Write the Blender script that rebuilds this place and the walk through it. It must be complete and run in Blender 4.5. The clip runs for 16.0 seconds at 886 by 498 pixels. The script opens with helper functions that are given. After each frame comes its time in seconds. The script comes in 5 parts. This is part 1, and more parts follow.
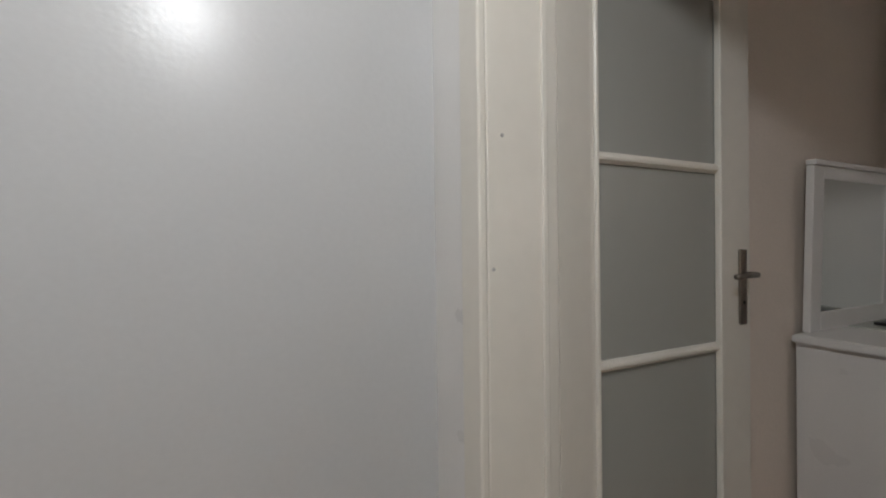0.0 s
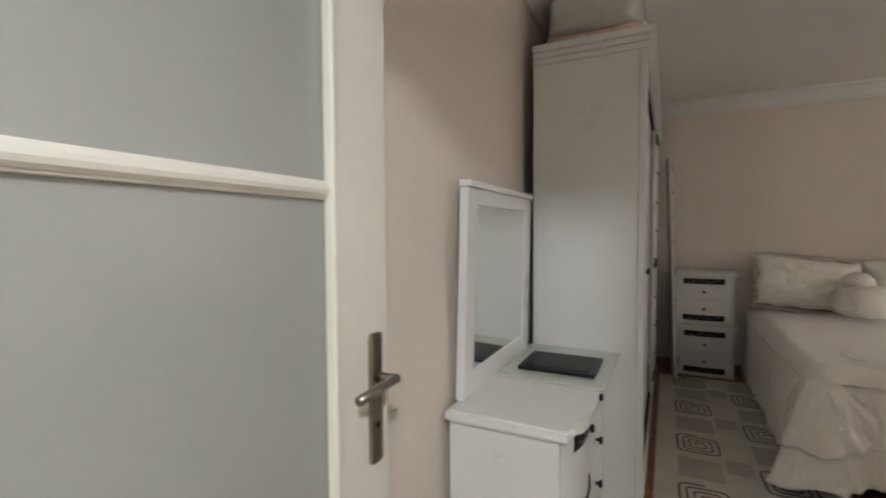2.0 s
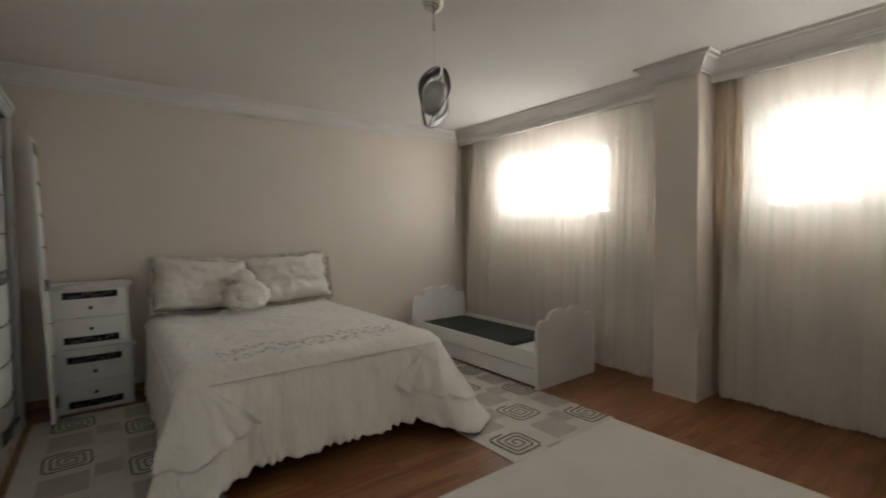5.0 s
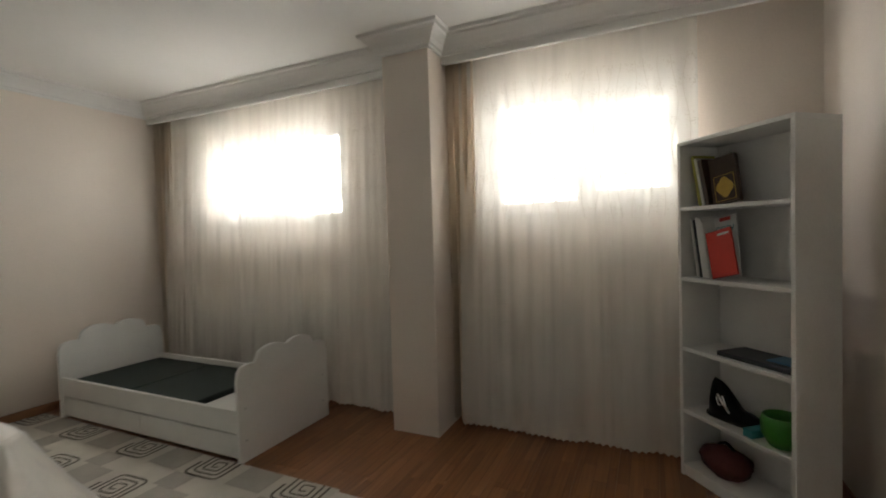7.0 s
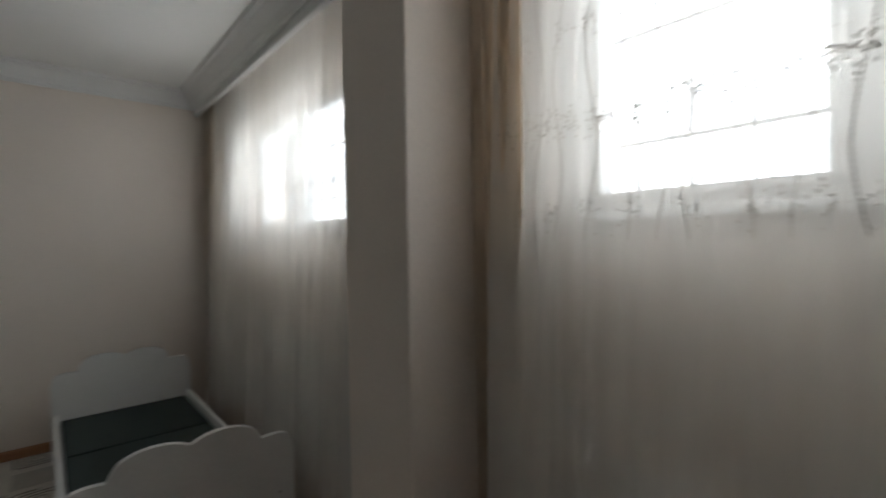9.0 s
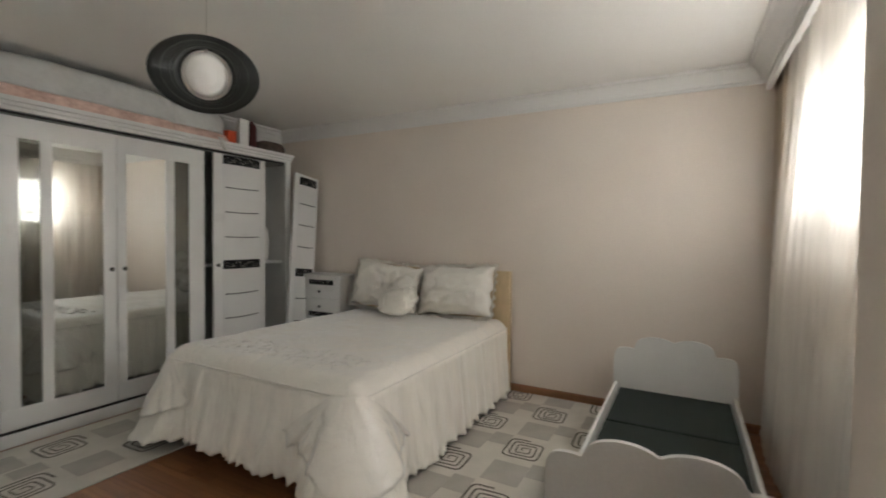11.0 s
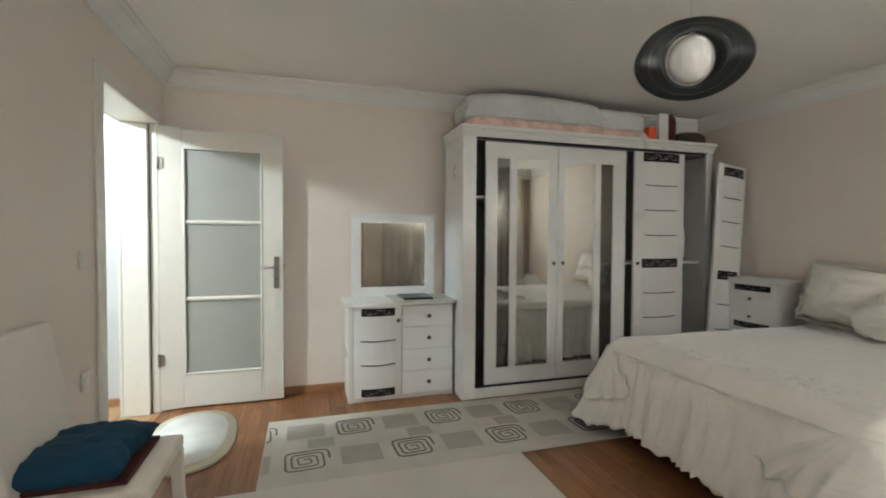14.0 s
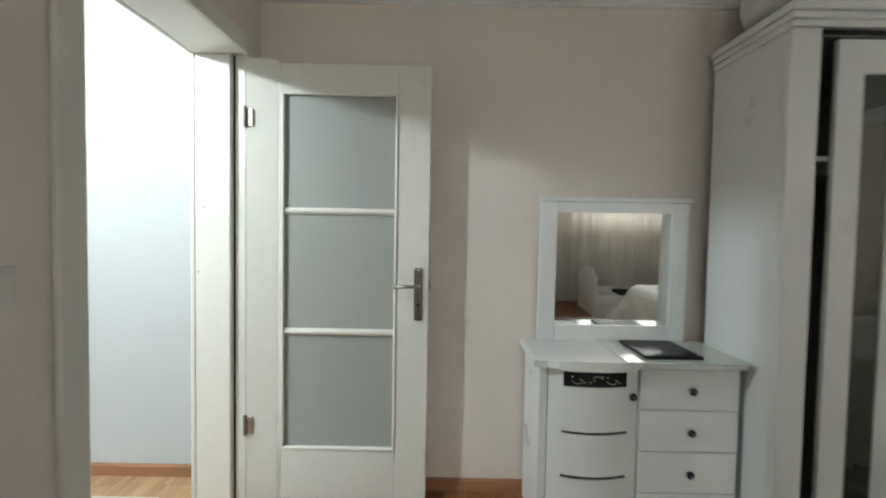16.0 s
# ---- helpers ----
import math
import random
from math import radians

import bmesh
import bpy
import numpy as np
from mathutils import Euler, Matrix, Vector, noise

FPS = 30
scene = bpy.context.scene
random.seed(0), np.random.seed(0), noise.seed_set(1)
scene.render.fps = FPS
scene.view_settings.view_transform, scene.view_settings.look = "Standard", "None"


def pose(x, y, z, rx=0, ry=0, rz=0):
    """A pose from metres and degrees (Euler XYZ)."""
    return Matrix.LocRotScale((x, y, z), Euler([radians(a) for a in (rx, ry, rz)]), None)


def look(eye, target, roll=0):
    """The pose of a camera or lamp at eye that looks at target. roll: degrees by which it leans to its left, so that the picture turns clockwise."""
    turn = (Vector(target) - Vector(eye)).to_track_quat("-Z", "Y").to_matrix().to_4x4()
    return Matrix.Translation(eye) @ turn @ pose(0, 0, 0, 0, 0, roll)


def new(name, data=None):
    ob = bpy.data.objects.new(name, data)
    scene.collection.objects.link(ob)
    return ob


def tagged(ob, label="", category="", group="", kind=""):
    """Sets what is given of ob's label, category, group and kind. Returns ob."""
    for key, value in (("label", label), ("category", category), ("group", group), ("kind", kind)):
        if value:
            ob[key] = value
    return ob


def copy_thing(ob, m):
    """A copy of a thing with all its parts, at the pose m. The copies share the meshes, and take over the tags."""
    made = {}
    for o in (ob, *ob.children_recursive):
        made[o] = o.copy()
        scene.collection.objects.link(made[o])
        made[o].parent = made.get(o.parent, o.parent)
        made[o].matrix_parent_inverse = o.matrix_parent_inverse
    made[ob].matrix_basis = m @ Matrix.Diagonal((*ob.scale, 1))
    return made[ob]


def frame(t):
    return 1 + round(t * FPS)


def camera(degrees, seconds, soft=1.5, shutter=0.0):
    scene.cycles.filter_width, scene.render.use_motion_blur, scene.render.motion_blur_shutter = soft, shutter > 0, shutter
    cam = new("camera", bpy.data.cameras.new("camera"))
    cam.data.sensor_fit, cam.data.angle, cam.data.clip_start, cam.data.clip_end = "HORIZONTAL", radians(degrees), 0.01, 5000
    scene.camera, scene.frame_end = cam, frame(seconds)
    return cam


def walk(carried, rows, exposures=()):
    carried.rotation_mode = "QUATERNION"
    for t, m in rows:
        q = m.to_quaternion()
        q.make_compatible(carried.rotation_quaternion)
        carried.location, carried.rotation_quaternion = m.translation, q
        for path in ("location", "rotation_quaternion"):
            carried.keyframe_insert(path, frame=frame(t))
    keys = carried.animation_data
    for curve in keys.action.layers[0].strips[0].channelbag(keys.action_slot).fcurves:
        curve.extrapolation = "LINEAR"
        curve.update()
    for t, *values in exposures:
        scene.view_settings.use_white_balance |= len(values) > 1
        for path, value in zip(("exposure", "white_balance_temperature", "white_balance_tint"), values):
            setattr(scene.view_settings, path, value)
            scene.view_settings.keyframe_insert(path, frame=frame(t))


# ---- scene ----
cam = camera(89.1, 16.0, soft=1.8, shutter=0.35)
PATH = [
    (0, (-0.728, -0.869, 1.124), (0.159, 0.922, 1.108), -0.7),
    (0.5, (-0.48, -0.648, 1.156), (0.453, 1.121, 1.138), -0.7),
    (1, (-0.270, -0.531, 1.192), (0.969, 1.038, 1.165), -0.4),
    (1.5, (-0.049, -0.487, 1.236), (1.530, 0.739, 1.176), -0.3),
    (2, (0.094, -0.481, 1.286), (1.880, 0.410, 1.206), -0.3),
    (2.5, (0.198, -0.477, 1.293), (2.132, 0.032, 1.226), -0.7),
    (3, (0.278, -0.515, 1.304), (2.272, -0.384, 1.221), -0.8),
    (3.5, (0.396, -0.590, 1.310), (2.381, -0.822, 1.223), -0.9),
    (4, (0.435, -0.663, 1.318), (2.357, -1.197, 1.218), -0.5),
    (4.5, (0.476, -0.785, 1.251), (2.28, -1.645, 1.176), -0.4),
    (5, (0.499, -0.871, 1.262), (2.098, -2.068, 1.179), -0.8),
    (7.5, (0.858, -2.256, 1.207), (1.587, -4.118, 1.176), -1.1),
    (8, (0.922, -2.795, 1.182), (1.599, -4.677, 1.208), -0.3),
    (8.5, (0.99, -3.24, 1.211), (1.831, -5.054, 1.253), 0.2),
    (9, (1.033, -3.514, 1.297), (2.533, -4.836, 1.267), -1.0),
    (9.5, (1.044, -3.741, 1.31), (2.963, -4.301, 1.275), -0.6),
    (10, (1.094, -3.835, 1.315), (3.091, -3.746, 1.271), -0.3),
    (10.2, (1.173, -3.881, 1.312), (3.153, -3.598, 1.269), 0.1),
    (12.3, (1.257, -3.969, 1.289), (2.461, -2.374, 1.22), 0.2),
    (12.5, (1.199, -3.936, 1.297), (2.336, -2.292, 1.226), 0.4),
    (13, (1.106, -3.859, 1.281), (2.062, -2.103, 1.217), 0.3),
    (13.5, (1.04, -3.77, 1.25), (1.795, -1.918, 1.203), 0.2),
    (14, (0.979, -3.625, 1.259), (1.564, -1.713, 1.203), 0.3),
    (14.5, (0.976, -3.349, 1.254), (1.354, -1.386, 1.2), 0.3),
    (15, (0.945, -2.978, 1.257), (1.131, -0.988, 1.197), 0.5),
    (15.5, (0.913, -2.517, 1.251), (1.019, -0.521, 1.197), 0.7),
    (16, (0.886, -2.048, 1.27), (0.881, -0.05, 1.191), 1.0),
]
EXPOSURES = [(0, -1.34, 6800, 20), (0.6, -1.28, 6750, 20), (1, -0.95, 6750, 20), (1.5, -0.24, 6700, 21), (2, 0.06, 6700, 16), (3, 0.12, 6650, 15), (3.5, 0.15, 6600, 13), (4.2, 0.25, 6450, 11), (5, -0.06, 6400, 10), (6.2, -0.18, 6400, 9), (7.5, -0.29, 6400, 9), (8, -0.56, 6250, 8), (8.5, -0.93, 5800, 7), (9, -1.0, 5750, 8), (9.5, -0.62, 5900, 11), (10, 0.03, 6300, 14), (11.2, 0.26, 6300, 10), (12.5, 0.43, 6250, 8), (14, 0.41, 6300, 8), (15, 0.28, 6200, 7), (16, 0.1, 6100, 6)]
walk(cam, [(t, look(eye, target, roll)) for t, eye, target, roll in PATH], EXPOSURES)

# ---- world, lights ----
world = bpy.data.worlds.new("world")
scene.world = world
world.use_nodes = True
_nt = world.node_tree
_sky = _nt.nodes.new("ShaderNodeTexSky")
_sky.sky_type = "NISHITA"
_sky.sun_disc = False
_sky.sun_elevation, _sky.sun_rotation = radians(35), radians(180)
_nt.links.new(_sky.outputs[0], _nt.nodes["Background"].inputs[0])
_nt.nodes["Background"].inputs[1].default_value = 0.10


def area_lamp(name, m, sx, sy, watts, colour):
    d = bpy.data.lights.new(name, "AREA")
    d.shape, d.size, d.size_y, d.energy, d.color = "RECTANGLE", sx, sy, watts, colour
    ob = new(name, d)
    ob.matrix_world = m
    return ob


# daylight standing in the two window openings, looking into the room
area_lamp("window_daylight", pose(3.6, -5.02, 1.78, 90, 0, 0), 1.7, 1.0, 82, (0.985, 0.985, 0.955))
area_lamp("window_daylight", pose(1.21, -5.02, 1.78, 90, 0, 0), 1.5, 1.0, 62, (0.985, 0.985, 0.955))
_bulb = bpy.data.lights.new("hall_bulb", "POINT")
_bulb.energy, _bulb.shadow_soft_size, _bulb.color = 90, 0.04, (0.88, 0.985, 1.0)
new("hall_bulb", _bulb).location = (-0.88, -1.12, 2.21)


# ---- materials ----
def nodes(name):
    m = bpy.data.materials.new(name)
    m.use_nodes = True
    return m, m.node_tree, m.node_tree.nodes["Principled BSDF"]


def surface(name, colour, rough=0.5, metal=0.0, var=0.06, scale=3.0, fine=60.0, bump=0.08, stretch=(1, 1, 1), second=None, spec=0.5, rvar=0.08, crease=None):
    """Paint, cloth, wood or metal with variation at two scales, in metres."""
    m, nt, b = nodes(name)
    L, N = nt.links, nt.nodes
    tc, mp = N.new("ShaderNodeTexCoord"), N.new("ShaderNodeMapping")
    mp.inputs["Scale"].default_value = stretch
    L.new(tc.outputs["Object"], mp.inputs[0])
    n1, n2 = N.new("ShaderNodeTexNoise"), N.new("ShaderNodeTexNoise")
    for n, s in ((n1, scale), (n2, fine)):
        n.inputs["Scale"].default_value, n.inputs["Detail"].default_value = s, 4
        L.new(mp.outputs[0], n.inputs["Vector"])
    mixn = N.new("ShaderNodeMix")
    mixn.data_type = "FLOAT"
    mixn.inputs[0].default_value = 0.4
    L.new(n1.outputs[0], mixn.inputs[2])
    L.new(n2.outputs[0], mixn.inputs[3])
    ramp = N.new("ShaderNodeValToRGB")
    lo = [c * (1 - var * 2) for c in colour]
    hi = [min(1, c * (1 + var * 2)) for c in (second or colour)]
    ramp.color_ramp.elements[0].position, ramp.color_ramp.elements[1].position = 0.3, 0.7
    ramp.color_ramp.elements[0].color, ramp.color_ramp.elements[1].color = (*lo, 1), (*hi, 1)
    L.new(mixn.outputs[0], ramp.inputs[0])
    L.new(ramp.outputs[0], b.inputs["Base Color"])
    mr = N.new("ShaderNodeMapRange")
    mr.inputs["To Min"].default_value, mr.inputs["To Max"].default_value = max(0.02, rough - rvar), min(1, rough + rvar)
    L.new(n1.outputs[0], mr.inputs[0])
    L.new(mr.outputs[0], b.inputs["Roughness"])
    b.inputs["Metallic"].default_value = metal
    b.inputs["Specular IOR Level"].default_value = spec
    if bump:
        bp = N.new("ShaderNodeBump")
        bp.inputs["Strength"].default_value, bp.inputs["Distance"].default_value = bump, 0.004
        L.new(n2.outputs[0], bp.inputs["Height"])
        L.new(bp.outputs[0], b.inputs["Normal"])
        if crease:
            n3, b3 = N.new("ShaderNodeTexNoise"), N.new("ShaderNodeBump")
            n3.inputs["Scale"].default_value, n3.inputs["Detail"].default_value, n3.inputs["Distortion"].default_value = crease[0], 3, 0.8
            L.new(mp.outputs[0], n3.inputs["Vector"])
            b3.inputs["Strength"].default_value, b3.inputs["Distance"].default_value = 1.0, crease[1]
            L.new(n3.outputs[0], b3.inputs["Height"])
            L.new(b3.outputs[0], bp.inputs["Normal"])
    return m


def plank_material(name, dark, light):
    """Three-strip laminate: strips along Y, each with its own tone, and fine grain."""
    m, nt, b = nodes(name)
    L, N = nt.links, nt.nodes
    tc, info = N.new("ShaderNodeTexCoord"), N.new("ShaderNodeObjectInfo")
    off = N.new("ShaderNodeVectorMath")
    off.operation = "MULTIPLY_ADD"
    comb = N.new("ShaderNodeCombineXYZ")
    for k in range(3):
        L.new(info.outputs["Random"], comb.inputs[k])
    L.new(comb.outputs[0], off.inputs[0])
    off.inputs[1].default_value = (37, 53, 11)
    L.new(tc.outputs["Object"], off.inputs[2])
    brick = N.new("ShaderNodeTexBrick")
    brick.offset = 0.37
    rot = N.new("ShaderNodeMapping")
    rot.inputs["Rotation"].default_value = (0, 0, radians(90))
    L.new(off.outputs[0], rot.inputs[0])
    L.new(rot.outputs[0], brick.inputs["Vector"])
    brick.inputs["Scale"].default_value = 1.0
    brick.inputs["Brick Width"].default_value, brick.inputs["Row Height"].default_value = 0.42, 0.0645
    brick.inputs["Mortar Size"].default_value = 0.0008
    brick.inputs["Color1"].default_value, brick.inputs["Color2"].default_value = (*dark, 1), (*light, 1)
    brick.inputs["Mortar"].default_value = tuple(c * 0.55 for c in dark) + (1,)
    grain, gm = N.new("ShaderNodeTexNoise"), N.new("ShaderNodeMapping")
    gm.inputs["Scale"].default_value = (60, 3.0, 1)
    L.new(off.outputs[0], gm.inputs[0])
    L.new(gm.outputs[0], grain.inputs["Vector"])
    grain.inputs["Scale"].default_value, grain.inputs["Detail"].default_value = 1.0, 6
    mx = N.new("ShaderNodeMix")
    mx.data_type, mx.blend_type = "RGBA", "MULTIPLY"
    mx.inputs[0].default_value = 0.55
    gr = N.new("ShaderNodeValToRGB")
    gr.color_ramp.elements[0].position, gr.color_ramp.elements[1].position = 0.35, 0.6
    gr.color_ramp.elements[0].color, gr.color_ramp.elements[1].color = (0.55, 0.5, 0.45, 1), (1, 1, 1, 1)
    L.new(grain.outputs[0], gr.inputs[0])
    L.new(brick.outputs[0], mx.inputs[6])
    L.new(gr.outputs[0], mx.inputs[7])
    L.new(mx.outputs[2], b.inputs["Base Color"])
    b.inputs["Roughness"].default_value = 0.33
    bp = N.new("ShaderNodeBump")
    bp.inputs["Strength"].default_value, bp.inputs["Distance"].default_value = 0.05, 0.002
    L.new(grain.outputs[0], bp.inputs["Height"])
    L.new(bp.outputs[0], b.inputs["Normal"])
    return m


def sheer(name, colour, clear, soak):
    """Thin woven cloth that lets part of the light straight through."""
    m, nt, b = nodes(name)
    L, N = nt.links, nt.nodes
    N.remove(b)
    out = N["Material Output"]
    tr, tl, df = N.new("ShaderNodeBsdfTransparent"), N.new("ShaderNodeBsdfTranslucent"), N.new("ShaderNodeBsdfDiffuse")
    tl.inputs[0].default_value = df.inputs[0].default_value = (*colour, 1)
    half, mix = N.new("ShaderNodeMixShader"), N.new("ShaderNodeMixShader")
    half.inputs[0].default_value = soak
    L.new(tl.outputs[0], half.inputs[1])
    L.new(df.outputs[0], half.inputs[2])
    tc, nz, mr = N.new("ShaderNodeTexCoord"), N.new("ShaderNodeTexNoise"), N.new("ShaderNodeMapRange")
    mp = N.new("ShaderNodeMapping")
    mp.inputs["Scale"].default_value = (9, 9, 0.7)
    L.new(tc.outputs["Object"], mp.inputs[0])
    L.new(mp.outputs[0], nz.inputs["Vector"])
    nz.inputs["Scale"].default_value = 1.6
    nz.inputs["Detail"].default_value = 5
    mr.inputs["From Min"].default_value, mr.inputs["From Max"].default_value = 0.3, 0.7
    mr.inputs["To Min"].default_value, mr.inputs["To Max"].default_value = 1 - clear - 0.045, min(1.0, 1 - clear + 0.045)
    L.new(nz.outputs[0], mr.inputs[0])
    L.new(mr.outputs[0], mix.inputs[0])
    L.new(tr.outputs[0], mix.inputs[1])
    L.new(half.outputs[0], mix.inputs[2])
    L.new(mix.outputs[0], out.inputs[0])
    return m


def glassy(name, colour=(1, 1, 1), rough=0.0):
    m, nt, b = nodes(name)
    b.inputs["Base Color"].default_value = (*colour, 1)
    b.inputs["Transmission Weight"].default_value = 1
    b.inputs["Roughness"].default_value = rough
    b.inputs["IOR"].default_value = 1.45
    return m


def mirror_material(name, colour):
    m, nt, b = nodes(name)
    b.inputs["Base Color"].default_value = (*colour, 1)
    b.inputs["Metallic"].default_value, b.inputs["Roughness"].default_value = 1, 0.015
    return m


WALL = surface("beige_wall_paint", (0.80, 0.712, 0.632), 0.55, var=0.03, scale=1.2, fine=90, bump=0.10)
# White hall wall, its colour greyed to tone down the bulb's light on it.
HALLWALL = surface("greyed_white_hall_paint", (0.54, 0.55, 0.555), 0.30, var=0.02, scale=1.5, fine=70, bump=0.12)
CEIL = surface("ceiling_paint", (0.86, 0.835, 0.795), 0.8, var=0.02, scale=1.0, fine=80)
PLASTER = surface("cornice_plaster", (0.80, 0.78, 0.75), 0.7, var=0.02)
LACQ = surface("cream_door_lacquer", (0.76, 0.73, 0.66), 0.33, var=0.02, scale=2, fine=25, bump=0.05)
WHITE = surface("white_furniture_foil", (0.80, 0.79, 0.77), 0.30, var=0.015, scale=4, fine=120, bump=0.03)
WHITE2 = surface("white_cot_foil", (0.80, 0.785, 0.755), 0.38, var=0.03, scale=4, fine=100, bump=0.03)
# One dark grey for the inner boards and solid fills behind white fronts.
INSIDE = surface("dark_grey_inside", (0.20, 0.20, 0.18), 0.6, var=0.08)
BLACK = surface("black_ornament", (0.010, 0.010, 0.010), 0.35, var=0.1, spec=0.25)
SILVER = surface("silver_trim", (0.75, 0.74, 0.72), 0.22, metal=1.0, var=0.05, bump=0)
STEEL = surface("brushed_steel", (0.33, 0.30, 0.265), 0.32, metal=1.0, var=0.08, fine=200, stretch=(1, 1, 0.05), bump=0.02)
CHROME = surface("chrome", (0.72, 0.70, 0.67), 0.10, metal=1.0, var=0.02, bump=0)
FROST = surface("frosted_glass", (0.355, 0.36, 0.33), 0.34, var=0.004, scale=1.5, fine=300, bump=0.0, rvar=0.0)
MIRROR = mirror_material("mirror_silver", (0.86, 0.88, 0.86))
SMOKE = mirror_material("smoked_mirror", (0.20, 0.205, 0.19))
GLASS = glassy("clear_glass")
OAK = plank_material("oak_laminate", (0.225, 0.088, 0.032), (0.37, 0.165, 0.066))
OAKHALL = plank_material("light_oak_laminate", (0.42, 0.24, 0.12), (0.55, 0.34, 0.18))
OAKTRIM = surface("oak_skirting", (0.33, 0.16, 0.075), 0.4, var=0.12, scale=3, fine=40, stretch=(1, 1, 8))
TULLE = sheer("ivory_tulle", (0.89, 0.85, 0.785), 0.28, 0.80)
DENSE = sheer("beige_side_curtain", (0.78, 0.69, 0.58), 0.10, 0.50)
THREAD = surface("embroidery_thread", (0.55, 0.51, 0.45), 0.7, var=0.03, bump=0)
SATIN = surface("ivory_satin", (0.88, 0.835, 0.76), 0.24, var=0.012, scale=4, fine=60, bump=0.12, rvar=0.04, spec=0.8, crease=(10, 0.012))
for _m in (SATIN,):
    _m.node_tree.nodes["Principled BSDF"].inputs["Sheen Weight"].default_value = 0.9
    _m.node_tree.nodes["Principled BSDF"].inputs["Sheen Roughness"].default_value = 0.35
CRUMPLE = surface("ivory_crumpled_satin", (0.88, 0.84, 0.765), 0.38, var=0.012, scale=6, fine=40, bump=0.18, rvar=0.05, spec=0.7, crease=(11, 0.008))
ORGANZA = surface("ivory_organza", (0.88, 0.835, 0.755), 0.38, var=0.03, scale=0.25, fine=1.0, bump=0.9, stretch=(34, 34, 5), spec=0.7, crease=(0.5, 0.014))
STITCH = surface("grey_stitching", (0.77, 0.745, 0.70), 0.6, var=0.1)
PINE = surface("pale_pine", (0.70, 0.54, 0.33), 0.45, var=0.08, scale=3, fine=50, stretch=(1, 1, 0.2))
RUGBASE = surface("woven_rug_ground", (0.62, 0.585, 0.52), 0.95, var=0.06, scale=6, fine=260, bump=0.5, spec=0.1)
RUGGREY = surface("woven_rug_grey", (0.45, 0.42, 0.375), 0.95, var=0.07, scale=6, fine=260, bump=0.5, spec=0.1)
RUGDARK = surface("woven_rug_charcoal", (0.165, 0.15, 0.13), 0.95, var=0.12, scale=8, fine=260, bump=0.5, spec=0.1)
CREAMRUG = surface("cream_flat_rug", (0.71, 0.665, 0.60), 0.95, var=0.03, scale=3, fine=240, bump=0.35, spec=0.1)
MATWHITE = surface("white_plush_mat", (0.82, 0.82, 0.79), 0.95, var=0.04, scale=9, fine=160, bump=0.7, spec=0.1)
MATEDGE = surface("cream_plush_border", (0.68, 0.63, 0.50), 0.95, var=0.05, scale=9, fine=160, bump=0.7, spec=0.1)
SLATE = surface("dark_green_fabric", (0.022, 0.032, 0.028), 0.85, var=0.12, scale=6, fine=200, bump=0.3)
NAVY = surface("navy_cushion_cloth", (0.004, 0.056, 0.115), 0.85, var=0.12, scale=8, fine=220, bump=0.4)
CREAMHIDE = surface("cream_leatherette", (0.82, 0.76, 0.68), 0.42, var=0.02, scale=5, fine=140, bump=0.12)
MAROON = surface("maroon_cloth", (0.09, 0.018, 0.016), 0.8, var=0.1)
PLASTIC = surface("clear_plastic_bag", (0.66, 0.66, 0.64), 0.18, var=0.05, scale=7, fine=40, bump=0.3)
PINK = surface("pink_quilt_cloth", (0.72, 0.44, 0.37), 0.8, var=0.12, scale=10, fine=60, second=(0.78, 0.60, 0.53))
ORANGE = surface("orange_card", (0.75, 0.10, 0.03), 0.5, var=0.06)
FUR = surface("brown_fur", (0.10, 0.07, 0.055), 0.95, var=0.3, scale=14, fine=120, bump=0.9)
RADIATOR = surface("white_radiator_enamel", (0.72, 0.71, 0.69), 0.35, var=0.02)
PVC = surface("white_window_pvc", (0.80, 0.80, 0.79), 0.3, var=0.02)
BARIRON = surface("grey_painted_iron", (0.45, 0.44, 0.42), 0.5, var=0.1)
RUBBER = surface("matt_near_black", (0.02, 0.018, 0.015), 0.9, var=0.1)
SOCKET = surface("ivory_switch_plastic", (0.74, 0.70, 0.63), 0.35, var=0.02)
PALEGLASS = surface("pale_glass_plate", (0.62, 0.64, 0.58), 0.08, var=0.02, bump=0)
TABLET = surface("black_gloss_panel", (0.008, 0.009, 0.008), 0.30, var=0.2, scale=8, spec=0.1)
GOLD = surface("gold_print", (0.55, 0.36, 0.06), 0.4, var=0.1)
BROWNBOOK = surface("dark_brown_cover", (0.045, 0.022, 0.012), 0.4, var=0.15)
RED = surface("red_cover", (0.56, 0.035, 0.022), 0.35, var=0.05)
PAPER = surface("white_paper", (0.72, 0.71, 0.68), 0.6, var=0.04)
BLUE = surface("blue_cover", (0.06, 0.22, 0.38), 0.4, var=0.08)
LIME = surface("yellow_green_cover", (0.42, 0.40, 0.08), 0.45, var=0.12)
TEAL = surface("teal_lettering", (0.03, 0.22, 0.24), 0.5, var=0.05)
INK = surface("dark_ink", (0.03, 0.035, 0.045), 0.5, var=0.1)
GREEN = surface("green_plastic", (0.04, 0.22, 0.02), 0.35, var=0.1)
OPAL = surface("opal_lamp_glass", (0.87, 0.85, 0.82), 0.18, var=0.01, bump=0)
SMOKERING = surface("smoky_grey_lamp_rim", (0.11, 0.115, 0.105), 0.25, var=0.1, bump=0)
SMOKEBAND = surface("smoky_black_lamp_metal", (0.022, 0.024, 0.022), 0.30, var=0.15, bump=0)


